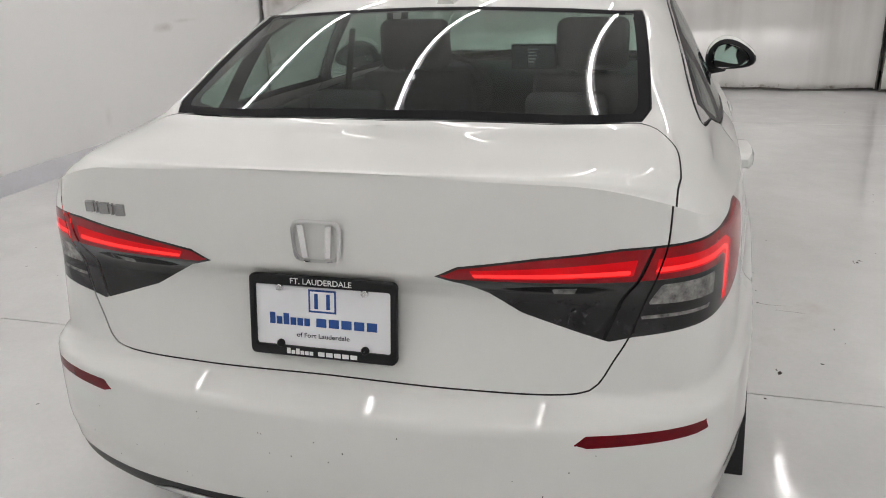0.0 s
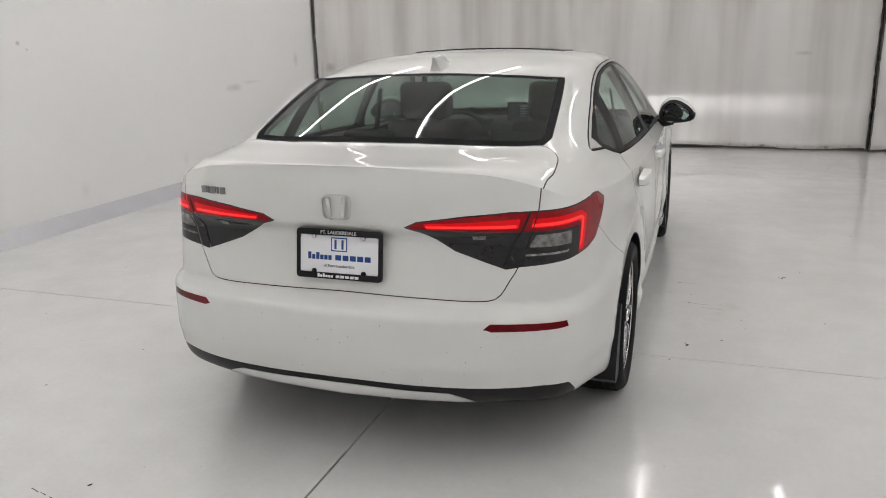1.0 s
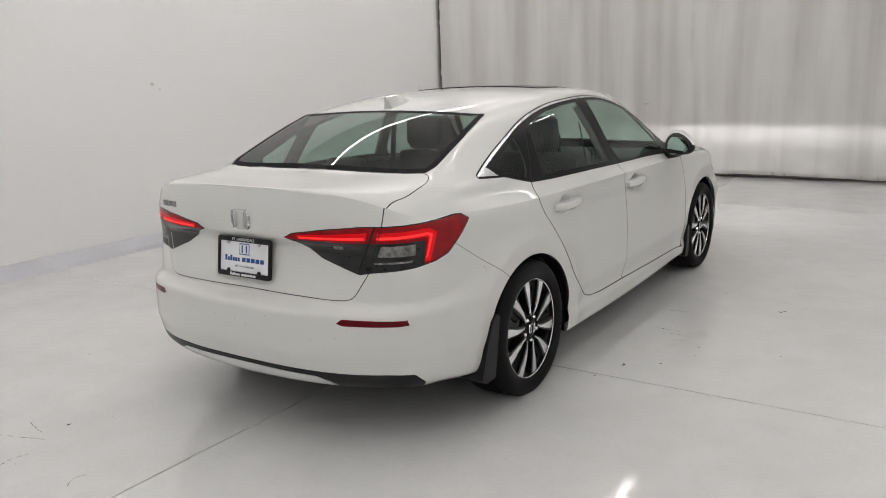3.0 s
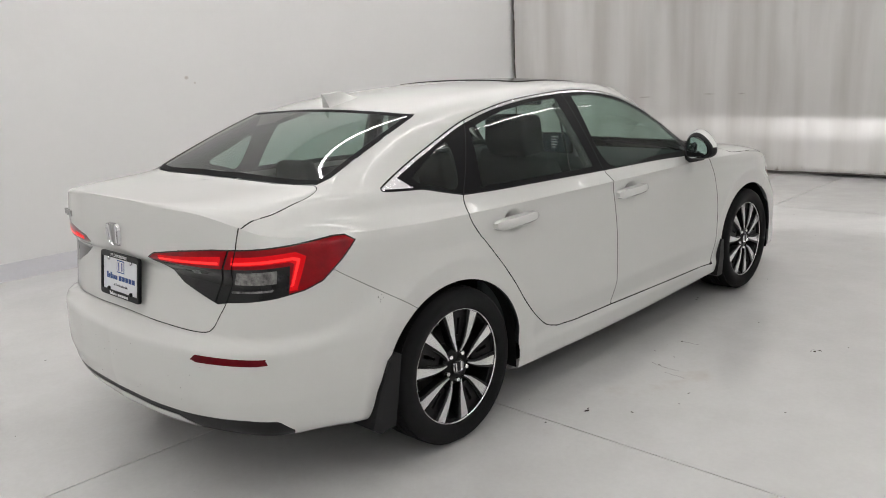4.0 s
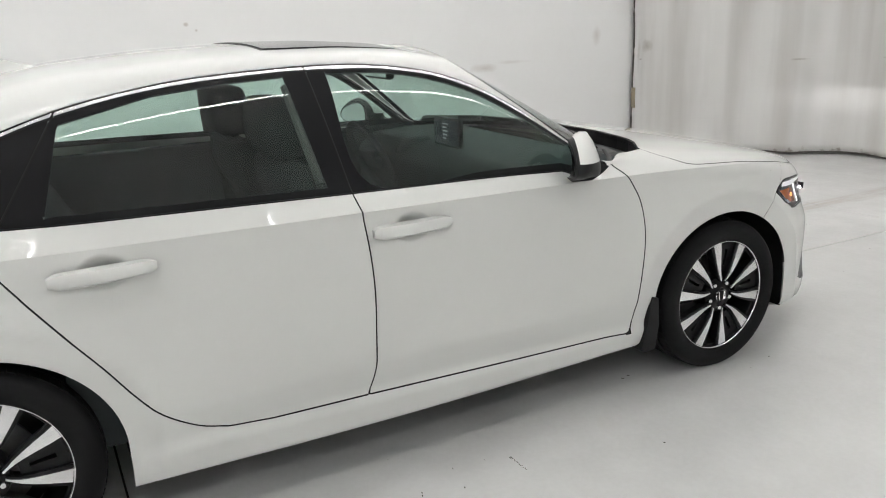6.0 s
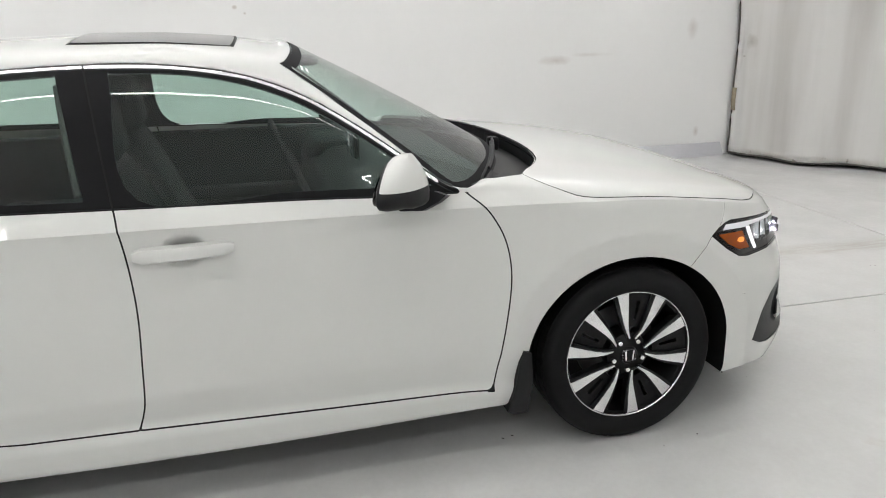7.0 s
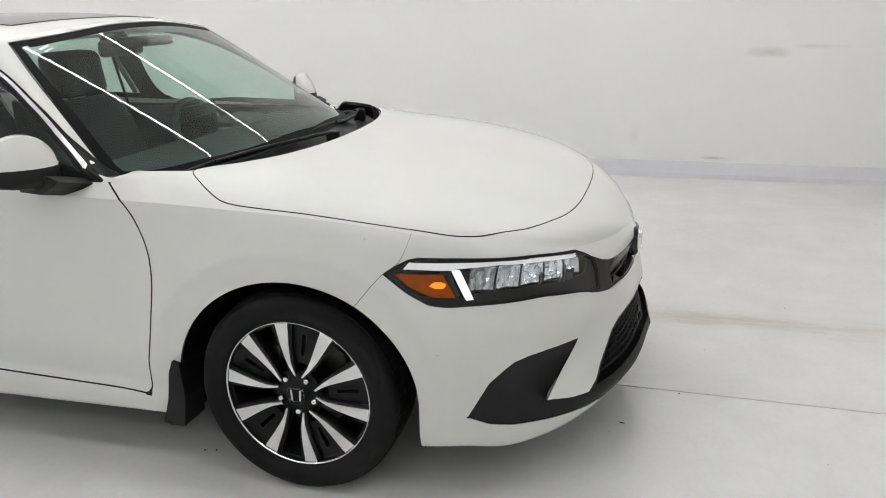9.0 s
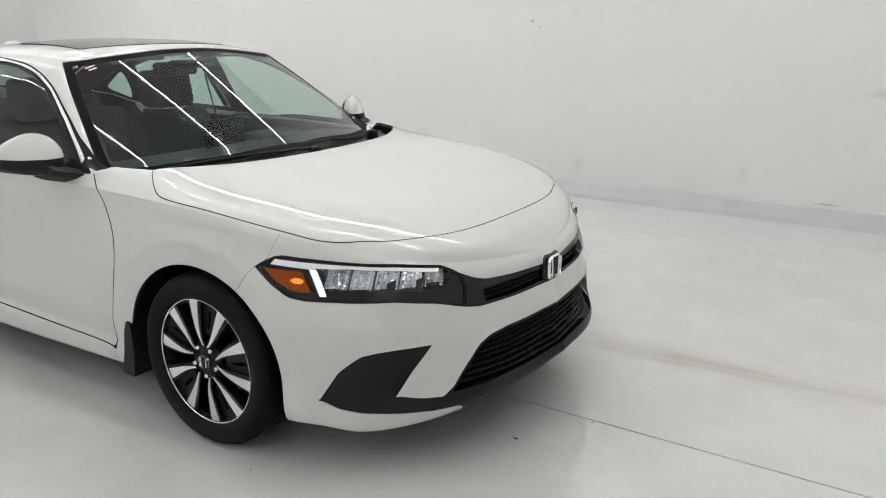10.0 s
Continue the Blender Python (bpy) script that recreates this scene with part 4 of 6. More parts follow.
shell.region(lambda v: in_xy(RW)(v) + 0.030, lambda l, p: l == "rear_frit", "rear_window")

# boot lid: over the top, then down the tail
LID_TOP = np.vstack([np.array([(-.05, -1.836), (.4, -1.818)]), smooth_line([(.60, -1.782), (.640, -1.81), (.675, -1.90), (.685, -2.03), (.678, -2.12), (.670, -2.4)], 30), np.array([(-.05, -2.4)])])
shell.region(in_xy(LID_TOP), upper, "boot_lid", GAP)
LID_BACK = np.vstack([np.array([(-.05, .645)]), smooth_line([(.30, .640), (.46, .636), (.525, .640), (.553, .657), (.578, .70), (.610, .76), (.658, .90), (.670, .985), (.670, 1.2)], 40), np.array([(-.05, 1.2)])])
lid_back = in_xz(LID_BACK, -1)
shell.region(lid_back, lower, "boot_lid", GAP)

# tail lamps
LAMP = [(s_rear(.242), .878), (s_rear(.29), .900), (s_rear(.45), .922), (s_rear(.61), .936), (s_side(-2.05), .937), (s_side(-1.88), .946), (s_side(-1.835), .942), (s_side(-1.800), .918),
        (s_side(-1.86), .865), (s_side(-1.95), .800), (s_side(-2.02), .778), (s_side(-2.115), .765), (s_rear(.645), .748), (s_rear(.598), .740), (s_rear(.42), .798), (s_rear(.30), .862)]
tail = in_sz(LAMP)
rear_skin = lambda l, p: l in ("body", "boot_lid") and p == "L"
shell.region(lambda v: tail(v), rear_skin, "lamp")
lamp = lambda l, p: l == "lamp"
SPLIT = [(s_rear(.706), 1.0), (s_rear(.571), .70), (s_rear(.563), .70), (s_rear(.698), 1.0)]
shell.region(in_sz(SPLIT), lamp, "gap")
shell.region(lambda v: -tail(v) - 0.005, lamp, "lamp_edge")
INNER = [(s_rear(.25), .874), (s_rear(.62), .868), (s_side(-2.06), .868), (s_side(-2.085), .70), (s_rear(.2), .70)]
shell.region(in_sz(INNER), lamp, "tail_smoke")
BAR_A = [(s_rear(.315), .893), (s_rear(.642), .912), (s_rear(.634), .880), (s_rear(.325), .877)]
CORE_A = [(s_rear(.32), .886), (s_rear(.630), .892), (s_rear(.628), .883), (s_rear(.325), .880)]
BAR_B = [(s_rear(.682), .910), (s_side(-2.035), .912), (s_side(-2.00), .893), (s_side(-2.045), .785), (s_side(-2.072), .785), (s_side(-2.045), .874), (s_side(-2.06), .882), (s_rear(.676), .880)]
shell.region(in_sz(BAR_A), lamp, "tail_bar")
shell.region(in_sz(BAR_B), lamp, "tail_bar")
CORE_B = [(s_rear(.680), .893), (s_side(-2.045), .896), (s_side(-2.022), .888), (s_side(-2.056), .80), (s_side(-2.064), .80), (s_side(-2.034), .882), (s_side(-2.05), .887), (s_rear(.678), .884)]
shell.region(in_sz(CORE_A), lambda l, p: l == "tail_bar", "tail_core")
shell.region(in_sz(CORE_B), lambda l, p: l == "tail_bar", "tail_core")
CLEAR = [(s_rear(.695), .856), (s_side(-2.105), .858), (s_side(-2.112), .815), (s_rear(.675), .812)]
shell.region(in_sz(CLEAR), lambda l, p: l == "tail_smoke", "tail_clear")
shell.region(in_sz([(s_rear(.662), .790), (s_side(-2.125), .796), (s_side(-2.127), .789), (s_rear(.660), .783)]), lambda l, p: l == "tail_smoke", "tail_clear")
shell.region(in_sz([(s_rear(.48), .852), (s_rear(.53), .854), (s_rear(.53), .838), (s_rear(.485), .838)]), lambda l, p: l == "tail_smoke", "tail_clear")

# rear bumper: reflectors and the dark lower band
REFL = in_place((.516, -2.308, .562), (.536, -2.300, .580), (.765, -2.172, .572), (.770, -2.165, .551), (.74, -2.19, .549), (.54, -2.298, .553))
shell.region(in_sz(REFL), lower, "rear_reflector")
BAND = [(s_side(-2.10), .296), (s_rear(.78), .343), (s_rear(.70), .351), (s_rear(.60), .350), (s_rear(.40), .350), (S_END + .1, .353), (S_END + .1, .331), (s_rear(.40), .324), (s_rear(.46), .304),
        (s_rear(.53), .262), (s_rear(.53), .10), (s_side(-2.14), .10), (s_side(-2.10), .262)]
shell.region(in_sz(BAND), lower, "rear_valance")
rear_cut = pchip([s_side(-1.4), s_side(-1.545), s_side(-1.70), s_side(-1.91), s_side(-2.0), S_END], [.50, .600, .700, .835, .9, .9])
shell.seam(lambda v: np.where(v[:, 3] > s_side(-1.47), v[:, 2] - rear_cut(v[:, 3]), 1), lower, 0.0012)
shell.mark(lambda v: np.where(v[:, 3] > s_side(-1.40), v[:, 2] - rear_cut(v[:, 3]), 1), lower, "rear_bumper")

# nose: lamps, grilles, corner vents
HEAD = in_place((.879, 1.661, .727), (.865, 1.695, .749), (.854, 1.725, .764), (.845, 1.752, .769), (.801, 1.860, .760), (.750, 1.952, .751), (.650, 2.052, .738), (.515, 2.140, .715), (.487, 2.166, .698),
                (.468, 2.186, .682), (.460, 2.205, .640), (.475, 2.215, .585), (.523, 2.191, .590), (.578, 2.156, .605), (.675, 2.073, .622), (.790, 1.935, .628), (.843, 1.836, .631), (.864, 1.786, .641), (.874, 1.726, .676))
shell.region(in_sz(HEAD), lower, "head", 0.002)
head = lambda l, p: l == "head"
shell.region(lambda v: -in_sz(HEAD)(v) - 0.006, head, "head_rim")
BEZEL = in_place((.866, 1.700, .70), (.858, 1.755, .664), (.826, 1.862, .651), (.790, 1.925, .662), (.700, 2.045, .658), (.600, 2.125, .646), (.525, 2.165, .650), (.503, 2.172, .672), (.500, 2.165, .690),
                 (.46, 2.20, .700), (.45, 2.22, .560), (.70, 2.10, .560), (.90, 1.80, .560), (.90, 1.68, .64))
shell.region(in_sz(BEZEL), head, "head_bezel")
shell.region(in_sz(in_place((.872, 1.690, .727), (.829, 1.815, .721), (.828, 1.852, .655), (.856, 1.790, .662), (.868, 1.735, .690))), lambda l, p: l in ("head", "head_bezel"), "head_amber")
shell.region(in_sz(in_place((.862, 1.712, .740), (.855, 1.728, .757), (.815, 1.833, .7505), (.750, 1.953, .7425), (.640, 2.058, .729), (.525, 2.139, .709), (.532, 2.141, .700), (.640, 2.060, .718),
                            (.752, 1.954, .7325), (.806, 1.856, .7325), (.815, 1.838, .729))), lambda l, p: l in ("head", "head_amber"), "head_guide")
shell.region(in_sz(in_place((.817, 1.836, .729), (.806, 1.858, .730), (.806, 1.897, .645), (.816, 1.878, .645))), lambda l, p: l in ("head", "head_amber", "head_bezel"), "head_tick")
shell.region(in_sz(in_place((.850, 1.782, .692), (.846, 1.795, .701), (.838, 1.815, .700), (.833, 1.828, .692), (.838, 1.820, .682), (.846, 1.798, .683))), lambda l, p: l == "head_amber", "head_spot")
UPPER_GRILLE = np.array(in_place((.500, 2.160, .680), (.480, 2.172, .690), (.466, 2.187, .681), (.420, 2.215, .658), (.375, 2.233, .645), (.27, 2.263, .638), (.10, 2.286, .628)) + [(-.1, .625), (-.1, .556)]
                        + in_place((.116, 2.297, .561), (.20, 2.29, .563), (.321, 2.270, .566), (.424, 2.240, .566), (.475, 2.215, .575), (.523, 2.191, .588), (.53, 2.18, .60)))
shell.region(in_sz(UPPER_GRILLE), lower, "grille_frame", 0.002)
shell.region(in_sz(in_place((.393, 2.236, .615), (.275, 2.266, .621), (.101, 2.288, .614)) + [(-.1, .612), (-.1, .568)] + in_place((.114, 2.296, .570), (.293, 2.277, .572), (.396, 2.247, .577))), lambda l, p: l == "grille_frame", "hole")
VENT = in_place((.850, 1.890, .300), (.817, 1.944, .398), (.792, 1.984, .434), (.775, 2.007, .452), (.745, 2.045, .462), (.703, 2.089, .468), (.609, 2.169, .473), (.665, 2.128, .390), (.713, 2.097, .311),
                (.655, 2.160, .296), (.598, 2.205, .292), (.560, 2.222, .318), (.446, 2.255, .439), (.397, 2.270, .462), (.317, 2.292, .473), (.148, 2.316, .472)) \
    + [(-.1, .470), (-.1, .10)] + in_place((.45, 2.26, .10), (.500, 2.245, .20), (.540, 2.235, .245), (.636, 2.174, .248), (.717, 2.094, .250), (.784, 2.006, .256), (.822, 1.945, .270))
shell.region(in_sz(VENT), lower, "bumper_black")
shell.region(in_sz(in_place((.565, 2.222, .300), (.540, 2.230, .325), (.436, 2.255, .430), (.390, 2.270, .452), (.317, 2.292, .462)) + [(-.1, .458), (-.1, .318)] + in_place((.30, 2.30, .312), (.45, 2.26, .302))),
             lambda l, p: l == "bumper_black", "hole")
shell.region(in_sz(in_place((.645, 2.142, .440), (.725, 2.068, .424), (.750, 2.042, .396), (.757, 2.037, .350), (.762, 2.035, .318), (.735, 2.075, .304), (.702, 2.105, .312), (.670, 2.125, .380))), lambda l, p: l == "bumper_black", "vent_pocket")
front_cut = pchip([0, s_front(.7), s_side(1.775), s_side(1.70), s_side(1.661), s_side(1.575), s_side(1.45)], [.95, .95, .90, .755, .727, .630, .50])
shell.seam(lambda v: np.where(v[:, 3] < s_side(1.55), v[:, 2] - front_cut(v[:, 3]), 1), lower, 0.0012)
shell.mark(lambda v: np.where(v[:, 3] < s_side(1.42), v[:, 2] - front_cut(v[:, 3]), 1), lower, "front_bumper")
shell.seam(lambda v: np.where(v[:, 1] > 1.5, np.maximum(np.abs(v[:, 1] - 1.775), .70 - v[:, 0]), 1) * 1.0, upper, 0.0012)
shell.mark(lambda v: 1.775 - v[:, 1], upper, "front_bumper")

# doors
B_EDGE = [(-.298, 1.40), (-.298, 1.347)] + [tuple(p) for p in smooth_line([(-.244, .985), (-.228, .899), (-.212, .779), (-.206, .652), (-.212, .506), (-.220, .384), (-.244, .297)], 36)]
REAR_DOOR = np.vstack([np.array(B_EDGE[1:]), np.array([(-.564, .302)]), smooth_line([(-.70, .312), (-.79, .342), (-.891, .415), (-.958, .495), (-1.02, .586), (-1.11, .706), (-1.207, .838), (-1.246, .905), (-1.238, .95), (-1.216, .986)], 40),
                       np.array([(-1.028, 1.268), (-.77, 1.330), (-.5, 1.35)])])
FRONT_DOOR = np.vstack([np.array(B_EDGE[1:]), np.array([(.845, .2685), (.862, .272), (.868, .285)]), smooth_line([(.878, .36), (.905, .50), (.925, .66), (.908, .78), (.854, .879), (.792, .935), (.765, .965)], 30),
                        np.array([(.62, 1.06), (.47, 1.17), (.30, 1.26), (.10, 1.33), (-.1, 1.36)])])
skin = lambda l, p: l in ("body", "side_black", "front_door_glass", "rear_door_glass", "chrome_trim")
for DOOR in (REAR_DOOR, FRONT_DOOR):
    shell.seam(lambda v: np.where(v[:, 2] > rail_line(v[:, 1]) - .001, 1, in_yz(DOOR)(v)), skin, 0.0025)
shell.mark(in_yz(REAR_DOOR), body, "rear_door")
shell.mark(in_yz(FRONT_DOOR), body, "front_door")
# sill strip, wing and roof
shell.mark(lambda v: np.maximum(np.maximum(v[:, 2] - .31, v[:, 1] - 1.0), -v[:, 1] - 1.02), body, "sill")
shell.mark(lambda v: np.maximum(np.maximum(.75 - v[:, 1], v[:, 1] - 1.78), .60 - v[:, 0]), body, "wing")
shell.mark(lambda v: np.maximum(np.maximum(-1.2 - v[:, 1], v[:, 1] - .45), 1.25 - v[:, 2]), upper, "roof")
shell.mark(lambda v: v[:, 1] + 0.9, body, "quarter_panel")

V = shell.arr()
ROOT = new("car")
tagged(ROOT, "white four-door sedan with tail lamps lit, parked on the glossy floor", "car")


def pieces(label):
    return [f for f, l in zip(shell.f, shell.lab) if l == label]


def islands(fs):
    """Faces gathered into connected pieces."""
    root = {}

    def find(i):
        while root.setdefault(i, i) != i:
            root[i] = root[root[i]]
            i = root[i]
        return i
    for f in fs:
        for i in f[1:]:
            root[find(i)] = find(f[0])
    out = {}
    for f in fs:
        out.setdefault(find(f[0]), []).append(f)
    return list(out.values())


def skin_part(name, labels, material, parents=None, label="", both=False, push=0.0, pane=None, faces=None):
    """The faces with these labels as one part (both halves joined) or as a pair of mirrored parts."""
    fs = faces or [f for l in labels for f in pieces(l)]
    used = sorted({i for f in fs for i in f})
    if not used:
        return []
    at = {i: k for k, i in enumerate(used)}
    co, no = V[used, :3].copy(), V[used, 4:].copy()
    if pane is not None:
        q, y, e = co[:, 0], co[:, 1], 1e-3
        no = np.stack([-(pane_z(q + e, y, pane) - pane_z(q - e, y, pane)) / (2 * e), -(pane_z(q, y + e, pane) - pane_z(q, y - e, pane)) / (2 * e), np.ones(len(q))], 1)
        co[:, 2] = pane_z(q, y, pane)
    co = co - no * (push(co)[:, None] if callable(push) else push)
    par = parents or [ROOT, ROOT]
    no[co[:, 0] < 1e-4, 0] = 0
    no /= np.maximum(np.linalg.norm(no, axis=1, keepdims=True), 1e-9)
    fl = [tuple(at[i] for i in f) for f in fs]
    flip = np.array([-1, 1, 1])
    if both:
        n = len(co)
        mirror = [k if co[k, 0] < 1e-4 else n + k for k in range(n)]
        return [link_mesh(name, np.vstack([co, co * flip]), fl + [tuple(mirror[k] for k in reversed(f)) for f in fl], material, par[0], label,
                          np.vstack([no, no * flip]))]
    return [link_mesh(name, co, fl, material, par[0], label, no),
            link_mesh(name, co * flip, [f[::-1] for f in fl], material, par[1], label, no * flip)]


def hood_lip(c):
    """The hood kicks up a little along its rear edge."""
    d = c[:, 1] - np.interp(np.abs(c[:, 0]), HOOD_REAR[0], HOOD_REAR[1])
    return -.004 * np.clip(1 - d / .10, 0, 1) ** 2 * np.clip((.75 - np.abs(c[:, 0])) / .10, 0, 1)


HOOD_REAR = ([0, .11, .27, .40, .51, .615, .70, .75], [1.222, 1.219, 1.207, 1.184, 1.152, 1.100, 1.038, 1.014])
PANEL = {}
for nm in ("hood", "boot_lid", "roof", "front_bumper", "rear_bumper"):
    PANEL[nm] = skin_part(nm, [nm], PAINT, both=True, push=hood_lip if nm == "hood" else 0.0)
for nm in ("front_door", "rear_door", "wing", "sill", "quarter_panel"):
    PANEL[nm] = skin_part(nm, [nm], PAINT)
for fs in islands(pieces("body")):
    skin_part("body_shell", [], PAINT, faces=fs)
skin_part("panel_gap", ["gap"], SEAM, both=True, push=0.004)
for nm in ("quarter_panel", "wing"):
    for fs in islands(pieces(nm)):
        skin_part("inner_trim", [], CABIN, push=0.014, faces=fs)
skin_part("roof_lining", ["roof"], CABIN_GREY, both=True, push=0.016)
skin_part("window_surround", ["side_black"], SATIN_BLACK, label="satin black pillar and window trim")
skin_part("window_trim", ["chrome_trim"], SATIN_CHROME, label="chrome window moulding", push=-0.001)
skin_part("inner_window_frame", ["side_black", "chrome_trim"], CABIN, push=0.007)
skin_part("front_door_glass", ["front_door_glass"], GLASS, PANEL["front_door"])
skin_part("rear_door_glass", ["rear_door_glass"], GLASS, PANEL["rear_door"])
skin_part("quarter_glass", ["quarter_glass"], GLASS)
skin_part("windshield_border", ["frit"], FRIT, both=True, pane=0)
skin_part("windshield", ["windshield"], GLASS, both=True, pane=0)
skin_part("rear_window_border", ["rear_frit"], FRIT, both=True, pane=1)
skin_part("rear_window", ["rear_window"], GLASS_REAR, both=True, pane=1)
ws_edge = in_xy(WS)
skin_part("cowl", ["cowl"], BLACK, both=True, push=lambda c: .004 + np.clip(ws_edge(c) * .75, 0, .05))
tail_l = skin_part("tail_lamp", ["lamp"], RED, label="lit red tail lamp lens")
skin_part("tail_lamp_edge", ["lamp_edge"], BLACK_GLOSS, tail_l)
skin_part("tail_lamp_smoke", ["tail_smoke"], SMOKE, tail_l, "smoked reversing and turn lens")
for fs in islands(pieces("tail_clear")):
    skin_part("tail_lamp_clear", [], SMOKE_CLEAR, tail_l, "ribbed grey lens window", faces=fs)
skin_part("tail_light_bar", ["tail_bar"], RED_LIT, tail_l, "lit red light bar")
skin_part("tail_light_core", ["tail_core"], RED_CORE, tail_l, "brightest line of the lit bar")
skin_part("rear_reflector", ["rear_reflector"], REFLEX, [PANEL["rear_bumper"][0]] * 2, "dark red reflector")
skin_part("rear_valance", ["rear_valance"], BLACK, [PANEL["rear_bumper"][0]], both=True, push=0.002)
head_l = skin_part("headlamp", ["head"], LENS, label="clear headlamp lens")
skin_part("headlamp_housing", ["head"], BLACK_GLOSS, head_l, push=0.055)
skin_part("headlamp_bezel", ["head_bezel"], BLACK_GLOSS, head_l, "gloss black lower bezel", push=0.004)
skin_part("headlamp_rim", ["head_rim"], BLACK_GLOSS, head_l)
skin_part("turn_signal", ["head_amber"], AMBER, head_l, "amber side marker")
skin_part("turn_bulb", ["head_spot"], AMBER_LIT, head_l, "lit amber bulb")
skin_part("light_tick", ["head_tick"], DRL_TICK, head_l, "bright white light tick")
skin_part("light_guide", ["head_guide"], DRL, head_l, "lit white daytime running light")
grille_p = skin_part("grille_surround", ["grille_frame"], BLACK_GLOSS, both=True)[0]
trim_p = skin_part("bumper_trim", ["bumper_black"], BLACK, both=True, push=0.003)[0]
pocket_edge = in_sz(in_place((.645, 2.142, .440), (.725, 2.068, .424), (.750, 2.042, .396), (.757, 2.037, .350), (.762, 2.035, .318), (.735, 2.075, .304), (.702, 2.105, .312), (.670, 2.125, .380)))


def pocket_depth(c):
    """The pocket falls away from its rim."""
    run = np.array([s_of(x, y) for x, y in c[:, :2]])
    return .003 + .035 * np.clip(-pocket_edge(np.stack([run, run, c[:, 2], run], 1)) / .03, 0, 1)


skin_part("vent_pocket", ["vent_pocket"], BLACK, [trim_p] * 2, "recessed black corner pocket", push=pocket_depth)


# ---- wheels ----
def wheel(y, x, side):
    w = new("wheel")
    w.parent = ROOT
    w.matrix_basis = pose(x, y, Z_HUB, 0, 0, 0 if side > 0 else 180)
    R = R_TYRE + 0.001
    part("tyre", lathe_bm([(.225, -.02), (.232, .004), (.245, .014), (.27, .022), (.294, .023), (.309, .012), (.319, -.008), (R - .001, -.030), (R - .001, -.052), (R - .008, -.053), (R - .008, -.060), (R, -.061), (R + .001, -.085), (R - .008, -.086), (R - .008, -.094), (R + .001, -.095), (R + .001, -.125), (R - .008, -.126), (R - .008, -.134), (R, -.135), (R, -.165), (.316, -.20), (.29, -.222), (.25, -.22), (.225, -.20)], 96), RUBBER, w, smooth=True)
    bm = bmesh.new()
    for k in range(72):
        a0, a1 = 2 * math.pi * (k + .10) / 72, 2 * math.pi * (k + .80) / 72
        low_ring = [bm.verts.new((x, r * math.cos(a), r * math.sin(a))) for a in (a0, a1) for x, r in ((-.006, .314), (-.052, R - .004))]
        top_ring = [bm.verts.new((x, r * math.cos(a), r * math.sin(a))) for a in (a0, a1) for x, r in ((-.008, .3215), (-.051, R + .001))]
        bm.faces.new([top_ring[i] for i in (0, 1, 3, 2)])
        for i, j in ((0, 1), (1, 3), (3, 2), (2, 0)):
            bm.faces.new((low_ring[i], low_ring[j], top_ring[j], top_ring[i]))
    bmesh.ops.recalc_face_normals(bm, faces=bm.faces[:])
    tagged(part("shoulder_tread", bm, RUBBER, w, "ribbed rubber tyre shoulder"), kind="stuff")
    rim = part("rim", lathe_bm([(.236, .0), (.238, -.006), (.222, -.012), (.212, -.04), (.205, -.12), (.21, -.19), (.226, -.2)], 96), ALLOY_BLACK, w, smooth=True)
    part("rim_lip", lathe_bm([(.2305, .004), (.2325, .007), (.2345, .007), (.236, .002)], 96), MACHINED, w, "thin machined rim edge", smooth=True)
    part("brake_disc", lathe_bm([(.03, -.10), (.15, -.10), (.15, -.115), (.03, -.115)], 48), mat_brake, w)
    part("brake_caliper", box_bm(-.105, -.055, -.145, -.075, .03, .125, .012), mat_brake, w, "dull steel brake caliper", True)
    part("back_shield", lathe_bm([(.02, -.14), (.205, -.14), (.205, -.15), (.02, -.15)], 40), BLACK, w)
    part("hub", lathe_bm([(.0005, .002), (.032, .002), (.036, -.002), (.075, -.012), (.08, -.03), (.075, -.09), (.0005, -.09)], 48), ALLOY_BLACK, w, smooth=True)
    for k in range(10):
        a = math.radians(80 + 72 * (k // 2) + (-18.5 if k % 2 == 0 else 18.5))
        sg = -1 if k % 2 == 0 else 1

        def place(r, t, d, a=a):
            return (d, r * math.cos(a) - t * math.sin(a), r * math.sin(a) + t * math.cos(a))
        # a blade that swings towards its neighbour near the hub
        rs = [.062, .08, .10, .13, .17, .205, .229]
        cen = [-.009 * sg, -.005 * sg, -.001 * sg, .001 * sg, .001 * sg, .0, .0]
        half = [.0028, .0038, .0058, .0094, .0142, .0182, .0210]
        face = [.004, .006, .007, .007, .006, .004, .002]
        bm = bmesh.new()
        rows = [[bm.verts.new(place(r, c - h, f)), bm.verts.new(place(r, c + h, f)), bm.verts.new(place(r, c + h + .002, f - .012)), bm.verts.new(place(r, c - h - .002, f - .012))]
                for r, c, h, f in zip(rs, cen, half, face)]
        for p, q in zip(rows, rows[1:]):
            for j in range(4):
                bm.faces.new((p[j], p[(j + 1) % 4], q[(j + 1) % 4], q[j]))
        bm.faces.new(rows[0]), bm.faces.new(rows[-1])
        bmesh.ops.recalc_face_normals(bm, faces=bm.faces[:])
        part("spoke_blade", bm, MACHINED, w, "machined silver spoke face")
        bm = bmesh.new()
        rows = [[bm.verts.new(place(r, c - h * 1.5 - .003, f - .004)), bm.verts.new(place(r, c + h * 1.5 + .003, f - .004)), bm.verts.new(place(r, c + h, f - .05)), bm.verts.new(place(r, c - h, f - .05))]
                for r, c, h, f in zip(rs, cen, half, face)]
        for p, q in zip(rows, rows[1:]):
            for j in range(4):
                bm.faces.new((p[j], p[(j + 1) % 4], q[(j + 1) % 4], q[j]))
        bm.faces.new(rows[0]), bm.faces.new(rows[-1])
